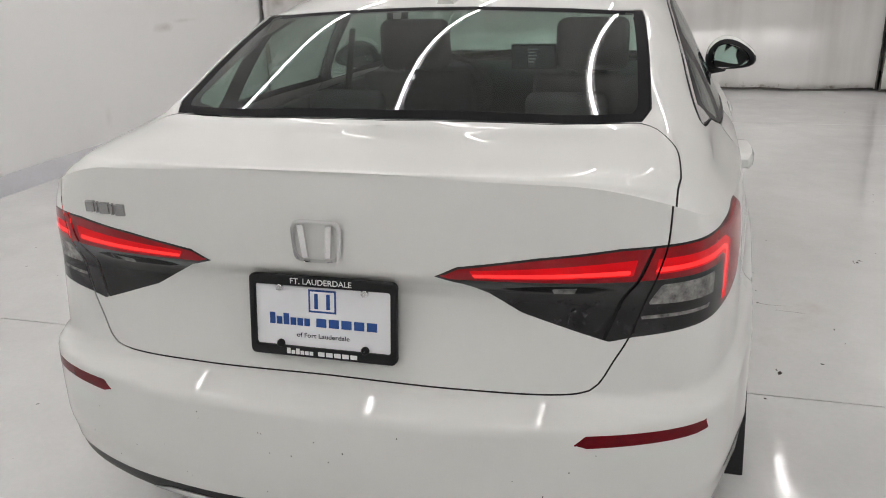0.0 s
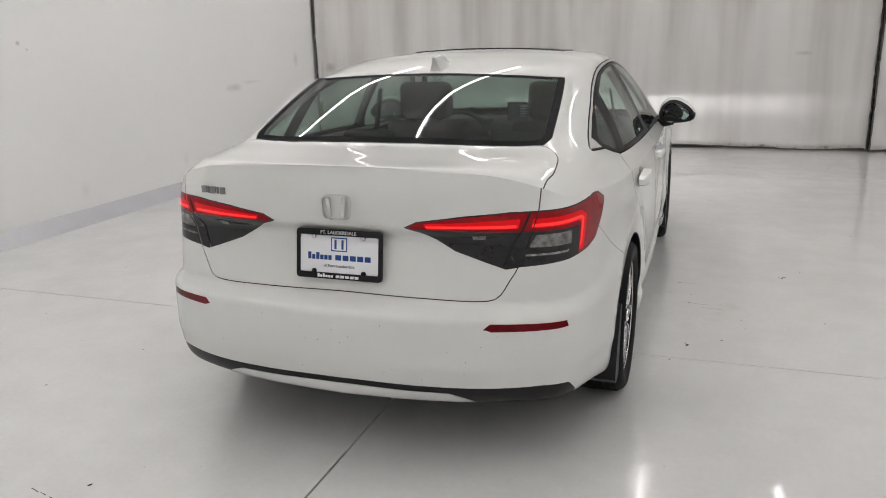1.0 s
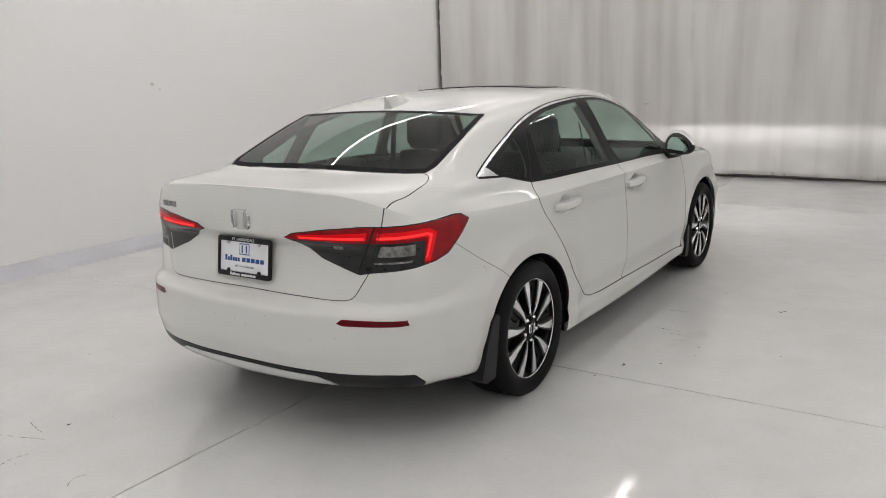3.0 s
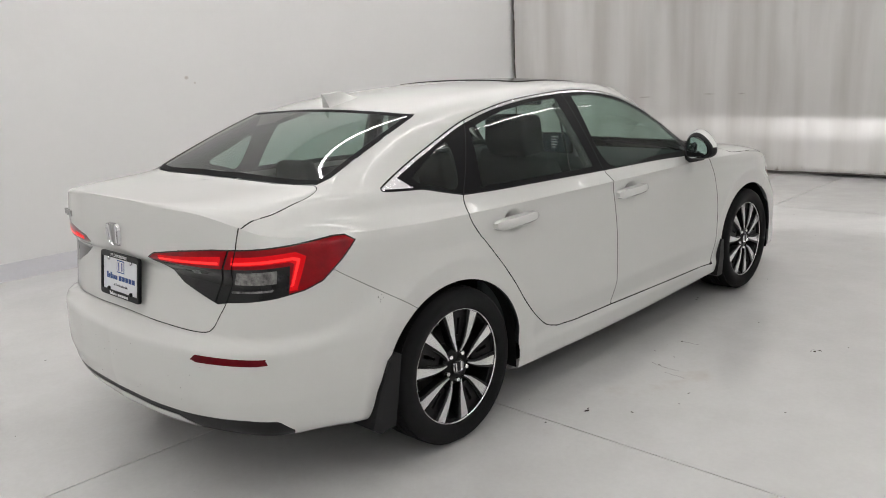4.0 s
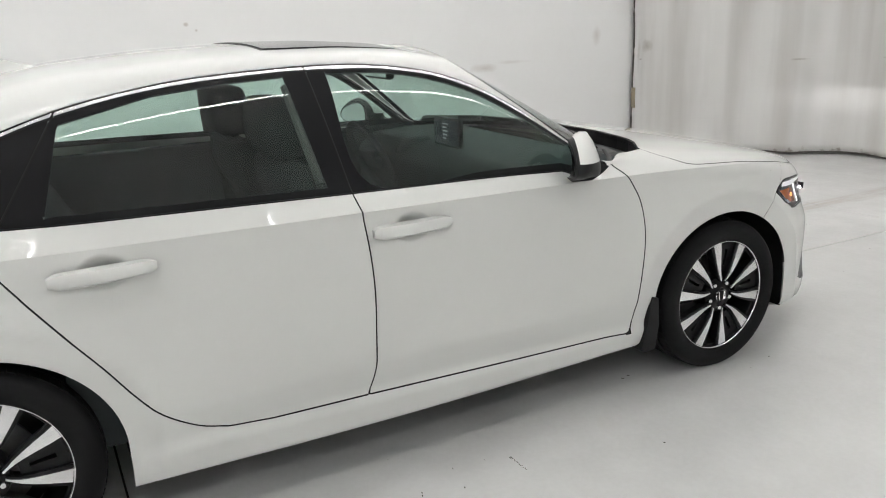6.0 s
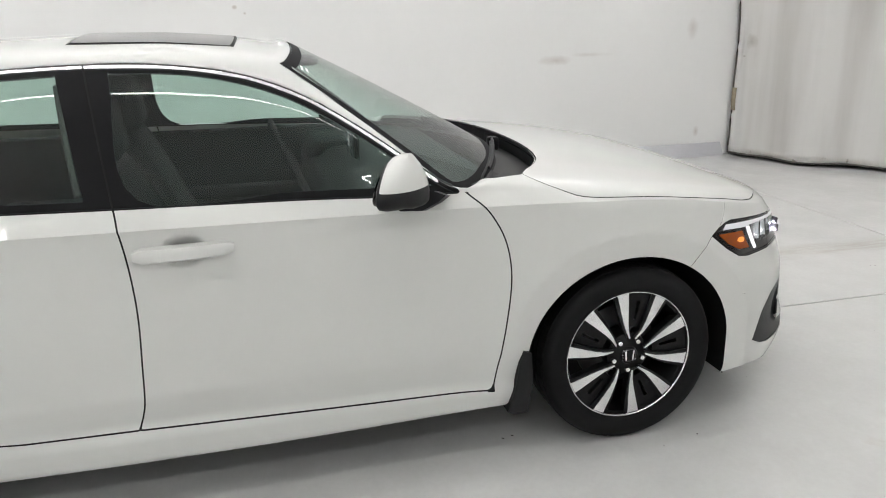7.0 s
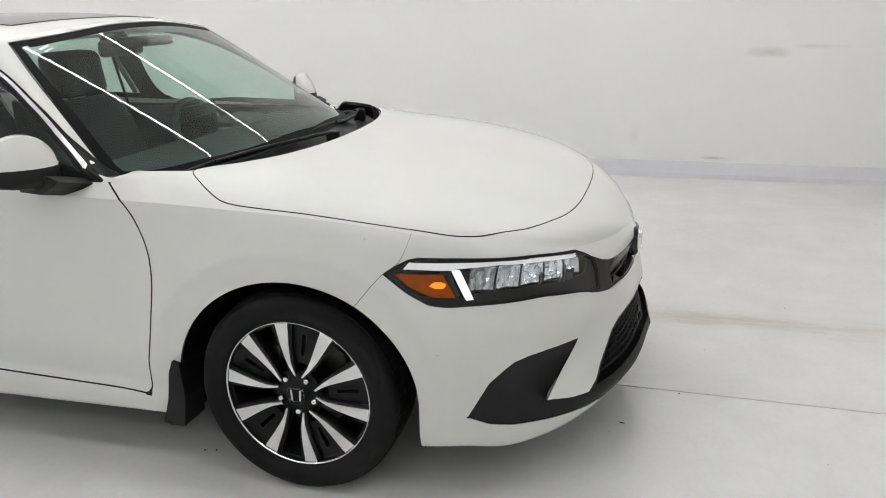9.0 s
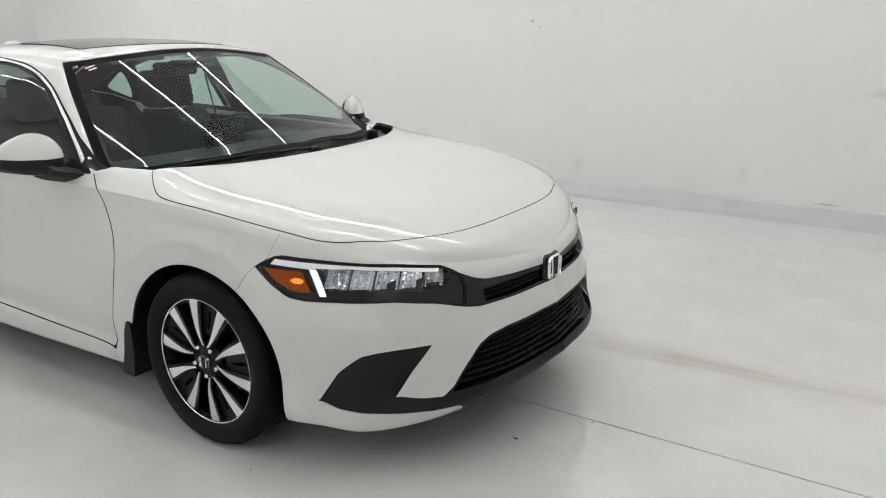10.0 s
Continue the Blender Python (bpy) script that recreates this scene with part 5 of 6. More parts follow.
        bmesh.ops.recalc_face_normals(bm, faces=bm.faces[:])
        part("spoke", bm, ALLOY_BLACK, w)
    for k in range(5):
        a0 = 80 + 72 * k
        # dark web panel between two blades, with a slot through it
        for d0, d1, r0, r1 in ((-11.5, -2.2, .10, .226), (2.2, 11.5, .10, .226), (-2.2, 2.2, .195, .226), (-2.2, 2.2, .10, .125)):
            out = [(r * math.cos(radians(a0 + d)), r * math.sin(radians(a0 + d))) for r, d in ((r0, d0), (r1, d0), (r1, (d0 + d1) / 2), (r1, d1), (r0, d1))]
            part("spoke_web", prism_bm(out, -.040, -.012, lambda p, q, d: (d, p, q)), ALLOY_BLACK, w)
    for k in range(5):
        a = math.radians(-90 + 72 * k)
        bm = lathe_bm([(.0005, .006), (.007, .006), (.0095, .003), (.0095, -.02)], 12)
        bmesh.ops.translate(bm, verts=bm.verts[:], vec=(0, .057 * math.cos(a), .057 * math.sin(a)))
        part("lug_nut", bm, CHROME, w, smooth=True)
    cap = part("hub_cap", lathe_bm([(.0005, .006), (.030, .006), (.033, .002), (.034, -.004)], 40), ALLOY_BLACK, w, smooth=True)
    badge(0.054, 0.046, lambda a, b, d: (0.006 + d, a, b), w)
    return w


def badge(w, h, place, parent, frame_w=0.14):
    """A plain chrome rounded frame with two upright bars."""
    n = 48
    bm = bmesh.new()
    outer, inner = [], []
    for k in range(n):
        a = 2 * math.pi * k / n
        c, s = math.cos(a), math.sin(a)
        r = (abs(c) ** 5 + abs(s) ** 5) ** (-1 / 5)
        outer.append((c * r * w / 2 * (1 + 0.05 * s), s * r * h / 2))
        inner.append((c * r * w / 2 * (1 + 0.05 * s) * (1 - frame_w), s * r * h / 2 * (1 - frame_w)))
    th = 0.1 * w
    vo = [bm.verts.new(place(a, b, 0.0)) for a, b in outer]
    vt = [bm.verts.new(place((a + c) / 2, (b + d) / 2, th)) for (a, b), (c, d) in zip(outer, inner)]
    vi = [bm.verts.new(place(a, b, 0.0)) for a, b in inner]
    for k in range(n):
        j = (k + 1) % n
        bm.faces.new((vo[k], vo[j], vt[j], vt[k]))
        bm.faces.new((vt[k], vt[j], vi[j], vi[k]))
    bmesh.ops.recalc_face_normals(bm, faces=bm.faces[:])
    e = part("emblem", bm, CHROME, parent, "plain chrome badge", smooth=True)
    for sg in (-1, 1):
        out = [(sg * .175 * w, -.37 * h), (sg * .275 * w, -.37 * h), (sg * .345 * w, .39 * h), (sg * .225 * w, .39 * h)]
        part("emblem_bar", prism_bm(out, 0, th * .8, place), CHROME, parent)
    return e


mat_brake = mat("brake_steel", (0.12, 0.12, 0.12), 0.4, 0.8, vary=0.2)
for wy in (-Y_WHEEL, Y_WHEEL):
    wheel(wy, 0.878, 1)
    wheel(wy, -0.878, -1)


# ---- points on the skin ----
from mathutils.bvhtree import BVHTree
skin_tree = BVHTree.FromPolygons([tuple(r[:3]) for r in V], shell.f)


def drop_on(x, y):
    """Height of the upper skin over (x, y)."""
    hit = skin_tree.ray_cast(Vector((abs(x), y, 3)), Vector((0, 0, -1)))
    return hit[0].z if hit[0] else 0.9


def on_side(y, z, sg=1):
    hit = skin_tree.ray_cast(Vector((2, y, z)), Vector((-1, 0, 0)))
    return Vector((sg * hit[0].x, y, z)) if hit[0] else Vector((sg * 0.88, y, z))


def on_ring(s, z, inset=0.0):
    """The lower skin at a run s from the nose and a height z."""
    zk = [float(f(s)) for f in RING_Z]
    dk = [float(f(s)) for f in RING_IN]
    d = float(pchip(zk, dk)(z)) + inset
    x, y = np.interp(s, SEG, PLAN[:, 0]), np.interp(s, SEG, PLAN[:, 1])
    nx, ny = np.interp(s, S_GRID, nx_), np.interp(s, S_GRID, ny_)
    return Vector((x - nx * d, y - ny * d, z))


# ---- wheel wells and underside ----
for yc, a, b in ((Y_WHEEL, .385, .355), (-Y_WHEEL, .380, .345)):
    for sg in (1, -1):
        rim = []
        for k in range(41):
            t = math.pi * k / 40
            rim.append((yc + (a + .010) * math.cos(t), .33 + (b + .010) * math.sin(t)))
        rim = [(rim[0][0], .19)] + rim + [(rim[-1][0], .19)]
        bm = bmesh.new()
        rows = [[bm.verts.new((sg * x, y, z)) for y, z in rim] for x in (.868, .80, .60, .50)]
        for p, q in zip(rows, rows[1:]):
            for i in range(len(rim) - 1):
                bm.faces.new((p[i], p[i + 1], q[i + 1], q[i]))
        bm.faces.new(rows[-1])
        bmesh.ops.recalc_face_normals(bm, faces=bm.faces[:])
        part("wheel_liner", bm, LINER, ROOT, "matt black wheel arch liner")
part("floor_pan", box_bm(-.60, .60, -2.02, 2.02, .225, .29, .02), LINER, ROOT)
part("floor_pan", box_bm(-.84, .84, -.96, .96, .20, .26, .02), LINER, ROOT)
part("exhaust_silencer", box_bm(.15, .58, -2.10, -1.92, .245, .31, .03, 3), LINER, ROOT, smooth=True)

# mud guards behind the wheels
for sg in (1, -1):
    part("mud_flap", prism_bm([(.912, .185), (.935, .175), (.985, .178), (1.0, .28), (.992, .392), (.968, .40), (.952, .36), (.938, .27)], sg * .80, sg * .912, lambda a, b, d: (d, a, b)), BLACK, ROOT)
    part("mud_flap", prism_bm([(-1.835, .225), (-1.80, .20), (-1.725, .205), (-1.70, .33), (-1.675, .47), (-1.70, .485), (-1.735, .46), (-1.785, .36)], sg * .76, sg * .892, lambda a, b, d: (d, a, b)), BLACK, ROOT)

# ---- door handles ----
for sg in (1, -1):
    for hy, hz in HANDLES:
        bm = bmesh.new()
        rows = []
        for k in range(15):
            t = k / 14
            y = hy - .138 + .276 * t
            edge = min(1, min(t, 1 - t) * 9) ** .5
            base = .893 + (.004 if hy > -.5 else 0)
            out = .018 + .026 * math.sin(math.pi * min(max((t - .02) / .96, 0), 1)) ** .5
            h = .0195 * (0.55 + 0.45 * edge) * (1.0 + .12 * (1 - t))
            zc = hz + .006 * (t - .5)
            sec = [(base - .004, -h), (base + out * .8, -h * .92), (base + out, -h * .55), (base + out, h * .45), (base + out * .82, h), (base - .004, h)]
            rows.append([bm.verts.new((sg * x, y, zc + z)) for x, z in sec])
        for p, q in zip(rows, rows[1:]):
            for i in range(5):
                bm.faces.new((p[i], p[i + 1], q[i + 1], q[i]))
        bm.faces.new(rows[0]), bm.faces.new(rows[-1])
        bmesh.ops.recalc_face_normals(bm, faces=bm.faces[:])
        # the grip stands off the door in its middle
        part("door_handle", bm, PAINT, PANEL["rear_door" if hy < -.5 else "front_door"][0 if sg > 0 else 1], "white pull handle", True)

# ---- door mirrors ----
def door_mirror(sg):
    secs = [(.492, .084, .054, .996), (.500, .100, .066, .999), (.522, .109, .076, 1.004), (.552, .110, .080, 1.008), (.582, .099, .078, 1.008), (.612, .083, .064, .994), (.636, .058, .044, .980), (.650, .028, .022, .970), (.653, .004, .004, .967)]
    bm = bmesh.new()
    rows = []
    for y, w, h, zc in secs:
        y = .575 + (y - .575) * .80
        ring_ = []
        for k in range(28):
            a = 2 * math.pi * k / 28
            c, s = math.cos(a), math.sin(a)
            e = 1.9 if s > 0 else 3.2
            r = (abs(c) ** e + abs(s) ** e) ** (-1 / e)
            dx = c * r * w * (1 - .12 * s)
            ring_.append(bm.verts.new((sg * (.965 + dx), y - .50 * dx, zc + s * r * h * (1 - .22 * c) * (1.04 if s > 0 else .92))))
        rows.append(ring_)
    for p, q in zip(rows, rows[1:]):
        for i in range(28):
            bm.faces.new((p[i], p[(i + 1) % 28], q[(i + 1) % 28], q[i]))
    bm.faces.new(rows[-1])
    bmesh.ops.recalc_face_normals(bm, faces=bm.faces[:])
    lower_half = bm.copy()
    geom = lambda b: b.verts[:] + b.edges[:] + b.faces[:]
    n = Vector((0, .06, 1)).normalized()
    bmesh.ops.bisect_plane(bm, geom=geom(bm), plane_co=(0, .58, 1.000), plane_no=n, clear_inner=True)
    bmesh.ops.bisect_plane(lower_half, geom=geom(lower_half), plane_co=(0, .58, 1.000), plane_no=n, clear_outer=True)
    shell_rear = bm.copy()
    bmesh.ops.bisect_plane(bm, geom=geom(bm), plane_co=(sg * .965, .524, 1), plane_no=(sg * .50, 1, 0), clear_inner=True)
    bmesh.ops.bisect_plane(shell_rear, geom=geom(shell_rear), plane_co=(sg * .965, .524, 1), plane_no=(sg * .50, 1, 0), clear_outer=True)
    cap = part("door_mirror", bm, PAINT, ROOT, "white door mirror cap", True)
    part("mirror_rim", shell_rear, BLACK, cap, "black mirror rim", True)
    part("mirror_base", lower_half, BLACK, cap, "black lower mirror housing", True)
    bez, face = bmesh.new(), bmesh.new()
    for b, f, dy in ((bez, 1.0, .0), (face, .94, -.008)):
        vs = []
        for k in range(28):
            a = 2 * math.pi * k / 28
            c, s = math.cos(a), math.sin(a)
            r = (abs(c) ** 2.8 + abs(s) ** 2.8) ** (-1 / 2.8)
            dx = c * r * .080 * f * (1 - .12 * s)
            vs.append(b.verts.new((sg * (.965 + dx), .506 - .50 * dx + dy + (.09 * s * r * .054 if dy else 0), .996 + s * r * .054 * f * (1 - .36 * c))))
        b.faces.new(vs)
    part("mirror_bezel", bez, BLACK_GLOSS, cap)
    part("mirror_glass", face, MIRROR, cap, "mirror glass")
    part("mirror_foot", prism_bm([(.575, .918), (.598, .894), (.665, .890), (.712, .912), (.738, .932), (.70, .948), (.60, .950)], sg * .845, sg * .948,
                                 lambda a, b, d: (d, a - .42 * (abs(d) - .845), b + .26 * (abs(d) - .845))), BLACK, cap, "black mirror foot")


for sg in (1, -1):
    door_mirror(sg)

# ---- roof: aerial fin and raised sunroof ----
bm = bmesh.new()
rows = []
for k in range(13):
    t = k / 12
    y = -1.035 - .195 * t
    h = float(np.interp(t, [0, .2, .45, .60, 1], [.002, .018, .046, .058, .066]))
    w = .034 * (1 - .15 * t) * min(1, .35 + 2.5 * t)
    zb = drop_on(0, y) - .004
    lean = -.022 * t
    rows.append([bm.verts.new((x * w, y + lean * f, zb + h * f)) for x, f in ((1, 0), (.70, .25), (.44, .6), (.27, .93), (0, 1), (-.27, .93), (-.44, .6), (-.70, .25), (-1, 0))])
for p, q in zip(rows, rows[1:]):
    for i in range(8):
        bm.faces.new((p[i], p[i + 1], q[i + 1], q[i]))
bm.faces.new(rows[-1])
bmesh.ops.recalc_face_normals(bm, faces=bm.faces[:])
part("aerial_fin", bm, PAINT, ROOT, "white shark fin aerial", True)


def roof_panel(x0, y0, y1, lift0, lift1, thick, name, material, label=""):
    bm = bmesh.new()
    nx, ny = 18, 14
    top_, bot = [], []
    for j in range(ny + 1):
        for i in range(nx + 1):
            u, t = -1 + 2 * i / nx, j / ny
            x = x0 * u
            y = y0 + (y1 - y0) * t + (.02 * (1 - u * u) if y1 > y0 else 0) * t
            z = drop_on(x, y) + lift0 + (lift1 - lift0) * t
            top_.append(bm.verts.new((x, y, z)))
            bot.append(bm.verts.new((x, y, z - thick)))
    w = nx + 1
    for j in range(ny):
        for i in range(nx):
            a = j * w + i
            bm.faces.new((top_[a], top_[a + 1], top_[a + w + 1], top_[a + w]))
            bm.faces.new((bot[a + w], bot[a + w + 1], bot[a + 1], bot[a]))
    loop = [i for i in range(w)] + [j * w + nx for j in range(1, ny + 1)] + [ny * w + i for i in range(nx - 1, -1, -1)] + [j * w for j in range(ny - 1, 0, -1)]
    for a, b in zip(loop, loop[1:] + loop[:1]):
        bm.faces.new((top_[b], top_[a], bot[a], bot[b]))
    bmesh.ops.recalc_face_normals(bm, faces=bm.faces[:])
    return part(name, bm, material, ROOT, label, True)


# Near-black sheet laid on the roof for the shade under the tilted panel.
roof_panel(.425, -.37, .13, .001, .001, .004, "sunroof_shade_sheet", SEAM)
roof_panel(.415, -.36, .12, .005, .002, .004, "sunroof", BLACK_GLOSS, "dark glass sunroof tilted up")

# pale printed label behind the windshield
for k, (lw, ly) in enumerate(((.046, .336), (.040, .352))):
    bm = bmesh.new()
    q = [(x, ly + dy) for x, dy in ((.495, .004), (.495 + lw, .004), (.495 + lw, -.004), (.495, -.004))]
    bm.faces.new([bm.verts.new((x, y, float(pane_z(x, y, 0)) + .001)) for x, y in q])
    part("windshield_label", bm, INK_WHITE, ROOT, "small pale printed label")

# ---- wipers and cowl ----
def on_glass(x, y, lift):
    return Vector((x, y, drop_on(x, y) + lift))


for run in (((.02, 1.150), (.20, 1.095), (.45, 1.005), (.62, .925), (.735, .868)), ((-.52, 1.045), (-.40, 1.062), (-.15, 1.085), (.05, 1.088))):
    line = smooth_line(run, 24)
    arm = [on_glass(x, y, .002 + .006 * math.sin(math.pi * k / (len(line) - 1))) for k, (x, y) in enumerate(line)]
    w = part("wiper_arm", tube_bm(arm[:len(arm) * 2 // 3], .006, 6), BLACK, ROOT, "black wiper arm", True)
    part("wiper_blade", tube_bm([p + Vector((0, -.010, -.002)) for p in arm[3:]], .0050, 6), BLACK, w)
    x0, y0 = run[0]
    part("wiper_pivot", box_bm(x0 - .02, x0 + .02, y0 - .02, y0 + .025, arm[0].z - .05, arm[0].z + .006, .008), BLACK, w, smooth=True)
for sg in (1, -1):
    base = [on_glass(sg * x, y, .006) for x, y in ((.60, .955), (.68, .915), (.745, .865), (.785, .81))]
    part("cowl_corner", tube_bm(base, lambda t: .007 + .004 * math.sin(math.pi * t), 8, flat=.7), BLACK, ROOT, smooth=True)

# closing panel under the hood's rear edge
bm = bmesh.new()
rows = []
for x in np.linspace(-.74, .74, 40):
    y = float(np.interp(abs(x), HOOD_REAR[0], HOOD_REAR[1])) + .010
    z = drop_on(x, y) - .002
    rows.append((bm.verts.new((x, y, z)), bm.verts.new((x, y - .004, z - .16))))
for p, q in zip(rows, rows[1:]):
    bm.faces.new((p[0], q[0], q[1], p[1]))
part("hood_seal", bm, BLACK, ROOT, "black seal under the hood edge")
skin_part("hood_lining", ["hood"], LINER, both=True, push=lambda c: hood_lip(c) + .022)

# ---- grilles ----
# Black boxes added behind the bars so the openings read as dark.
part("radiator_backing", box_bm(-.56, .56, 2.10, 2.14, .20, .66), LINER, ROOT)
part("grille_backing", box_bm(-.42, .42, 2.14, 2.185, .545, .650), LINER, ROOT)
for sg in (1, -1):
    part("grille_backing", prism_bm([(.42, 2.13), (.55, 2.13), (.55, 2.155), (.42, 2.20)], .275, .455, lambda a, b, d, sg=sg: (sg * a, b, d)), LINER, ROOT)
for z in (.580, .594, .608):
    pts = [on_ring(s, z, .022) for s in np.linspace(0, s_of(.385, 2.24), 14)]
    pts = [Vector((-p.x, p.y, p.z)) for p in pts[:0:-1]] + pts
    part("grille_bar", tube_bm(pts, .0048, 6, flat=.9), GRILLE, grille_p)
rows_z = [.315 + .0195 * k for k in range(8)]
for k, z in enumerate(rows_z):
    smax = s_front(.528 - (z - .305) * 1.02)
    pts = [on_ring(s, z, .030) for s in np.linspace(0, smax, 16)]
    pts = [Vector((-p.x, p.y, p.z)) for p in pts[:0:-1]] + pts
    part("lower_grille_bar", tube_bm(pts, .0062, 6, flat=.7), GRILLE, trim_p)
    if k < 7:
        n = 16
        for j in range(-n, n + 1):
            sc = (j + .5 * (k % 2)) * .034
            if abs(sc) < smax - .01:
                p, q = on_ring(abs(sc), z, .030), on_ring(abs(sc), z + .0195, .030)
                g = math.copysign(1, sc)
                part("grille_web", tube_bm([(g * p.x, p.y, p.z), (g * q.x, q.y, q.z)], .0022, 4), GRILLE, trim_p)

# ---- headlamps ----
for sg in (1, -1):
    side_lamp = head_l[0 if sg > 0 else 1]
    s0, s1 = s_of(.805, 1.885), s_of(.515, 2.160)
    cells = 5
    for k in range(cells):
        # a leaning concave reflector cell with ribs across it
        bm = bmesh.new()
        rows = []
        nu, nv = 8, 7
        for j in range(nv + 1):
            v = j / nv
            row = []
            for i in range(nu + 1):
                u = i / nu
                run = s0 + (s1 - s0) * (k + .04 + .92 * u) / cells + (.5 - v) * .018
                far = (run - s0) / (s1 - s0)
                lo_z, hi_z = .662 - .012 * far, .728 - .026 * far
                bowl = .016 + .030 * (1 - (2 * u - 1) ** 2) * (1 - .6 * (2 * v - 1) ** 2) + (.004 if i % 2 else 0)
                q = on_ring(run, lo_z + (hi_z - lo_z) * v, bowl)
                row.append(bm.verts.new((sg * q.x, q.y, q.z)))
            rows.append(row)
        for a, b in zip(rows, rows[1:]):
            for i in range(nu):
                bm.faces.new((a[i], a[i + 1], b[i + 1], b[i]))
        bmesh.ops.recalc_face_normals(bm, faces=bm.faces[:])
        part("lamp_reflector", bm, LAMP_LIT if k in (1, 2, 3) else SILVER, side_lamp, "bright faceted reflector")
        run = s0 + (s1 - s0) * k / cells
        edge = [on_ring(run + (.5 - v) * .018, .655 + .075 * v, .014) for v in (0, .5, 1)]
        part("lamp_divider", tube_bm([(sg * q.x, q.y, q.z) for q in edge], .0025, 6), BLACK_GLOSS, side_lamp)
    # dipped beam: a flat bright sheet between two shields, and a softer spread below the cut-off
    for name, x, power, low_z in (("dipped_beam", .60, BEAM_POWER * .62, .6615), ("spread_beam", .68, BEAM_POWER * .22, None)):
        beam = bpy.data.lights.new(name, "SPOT")
        beam.energy, beam.spot_size, beam.spot_blend, beam.shadow_soft_size, beam.color = power, radians(62), 1.0, 0.00025, (1.0, 0.98, 0.95)
        y = 2.098 if low_z else 2.04
        lamp_ob = new(name, beam)
        lamp_ob.matrix_world = look((sg * x, y, .662), (sg * (x + .15), 6.3, .60))
        lamp_ob.parent = ROOT
        part("cutoff_shield", box_bm(sg * x - .022, sg * x + .022, y + .020, y + .024, .6621, .690), BLACK, side_lamp)
        if low_z:
            part("cutoff_shield", box_bm(sg * x - .012, sg * x + .012, y + .008, y + .010, .645, low_z), BLACK, side_lamp)

# ---- number plate, badges ----
PLATE_POSE = pose(0, -2.254, .755, 90 - 8, 0, 0)
PLATE_POSE.translation = Vector((.003, -2.278, .772))
plate = new("number_plate")
plate.matrix_basis = PLATE_POSE
plate.parent = ROOT
tagged(plate, "white dealer plate in a black frame")


def flat_box(x0, x1, y0, y1, z0, z1, bevel=0.0):
    return box_bm(x0, x1, y0, y1, z0, z1, bevel)


part("plate_sheet", flat_box(-.148, .148, -.073, .073, .0, .004), PLATE_WHITE, plate, "white plate sheet")
def frame_bm(w, h, r, w2, h2, r2, z0, z1):
    """A flat frame with rounded corners."""
    def loop(w, h, r):
        pts = []
        for cx, cy, a0 in ((w - r, h - r, 0), (r - w, h - r, 90), (r - w, r - h, 180), (w - r, r - h, 270)):
            pts += [(cx + r * math.cos(radians(a0 + k * 18)), cy + r * math.sin(radians(a0 + k * 18))) for k in range(6)]
        return pts
    bm = bmesh.new()
    o, i = loop(w, h, r), loop(w2, h2, r2)
    rings = [[bm.verts.new((x, y, z)) for x, y in l] for l, z in ((o, z0), (o, z1 - .002), (loop(w - .002, h - .002, r), z1), (loop(w2 + .001, h2 + .001, r2), z1), (i, z1 - .002), (i, z0))]
    n = len(o)
    for p, q in zip(rings, rings[1:] + rings[:1]):
        for k in range(n):
            bm.faces.new((p[k], p[(k + 1) % n], q[(k + 1) % n], q[k]))
    bmesh.ops.recalc_face_normals(bm, faces=bm.faces[:])
    return bm


part("plate_frame", frame_bm(.159, .085, .012, .146, .064, .006, -.002, .011), BLACK, plate, "black plate frame")


def words(text, size, x, y, z, material, parent, width=None):
    cu = bpy.data.curves.new("words", "FONT")
    cu.body, cu.size, cu.align_x, cu.align_y, cu.extrude = text, size, "CENTER", "CENTER", .0004
    ob = bpy.data.objects.new("words", cu)
    scene.collection.objects.link(ob)
    bpy.context.view_layer.update()
    me = bpy.data.meshes.new_from_object(ob)
    bpy.data.objects.remove(ob)
    me.materials.append(material)
    t = new("lettering", me)
    t.parent = parent
    sx = 1.0
    if width:
        xs_ = [v.co.x for v in me.vertices]
        sx = width / (max(xs_) - min(xs_))
    t.matrix_basis = Matrix.Translation((x, y, z)) @ Matrix.Diagonal((sx, 1, 1, 1))
    return t


words("FT. LAUDERDALE", .0165, .0, .0745, .0122, INK_WHITE, plate, .132)
words("of Fort Lauderdale", .0135, .0, -.040, .0046, INK_DARK, plate, .115)
# brand lines as rows of plain blocks
def blocks(x0, x1, y0, n, heights, z, material, label):
    step = (x1 - x0) / n
    for k in range(n):
        part("printed_block", flat_box(x0 + step * (k + .08), x0 + step * (k + .88), y0, y0 + heights[k % len(heights)], z, z + .0006), material, plate, label)


blocks(-.118, -.026, -.020, 6, (.024, .016, .024, .016, .016, .016), .0042, INK_BLUE, "blue printed block")
blocks(-.016, .120, -.020, 5, (.018,), .0042, INK_BLUE, "blue printed block")
blocks(-.078, -.018, -.0795, 6, (.012, .008, .012, .008, .008, .008), .0112, INK_WHITE, "white printed block")
blocks(-.010, .078, -.0795, 5, (.009,), .0112, INK_WHITE, "white printed block")
part("printed_mark", flat_box(-.030, .030, .010, .058, .0042, .0046, .0), INK_BLUE, plate, "blue printed square mark")
part("printed_mark_inset", flat_box(-.026, .026, .014, .054, .0047, .0050), PLATE_WHITE, plate)
for x0 in (-.017, .009):
    part("printed_mark_bar", flat_box(x0, x0 + .008, .018, .050, .0051, .0054), INK_BLUE, plate)
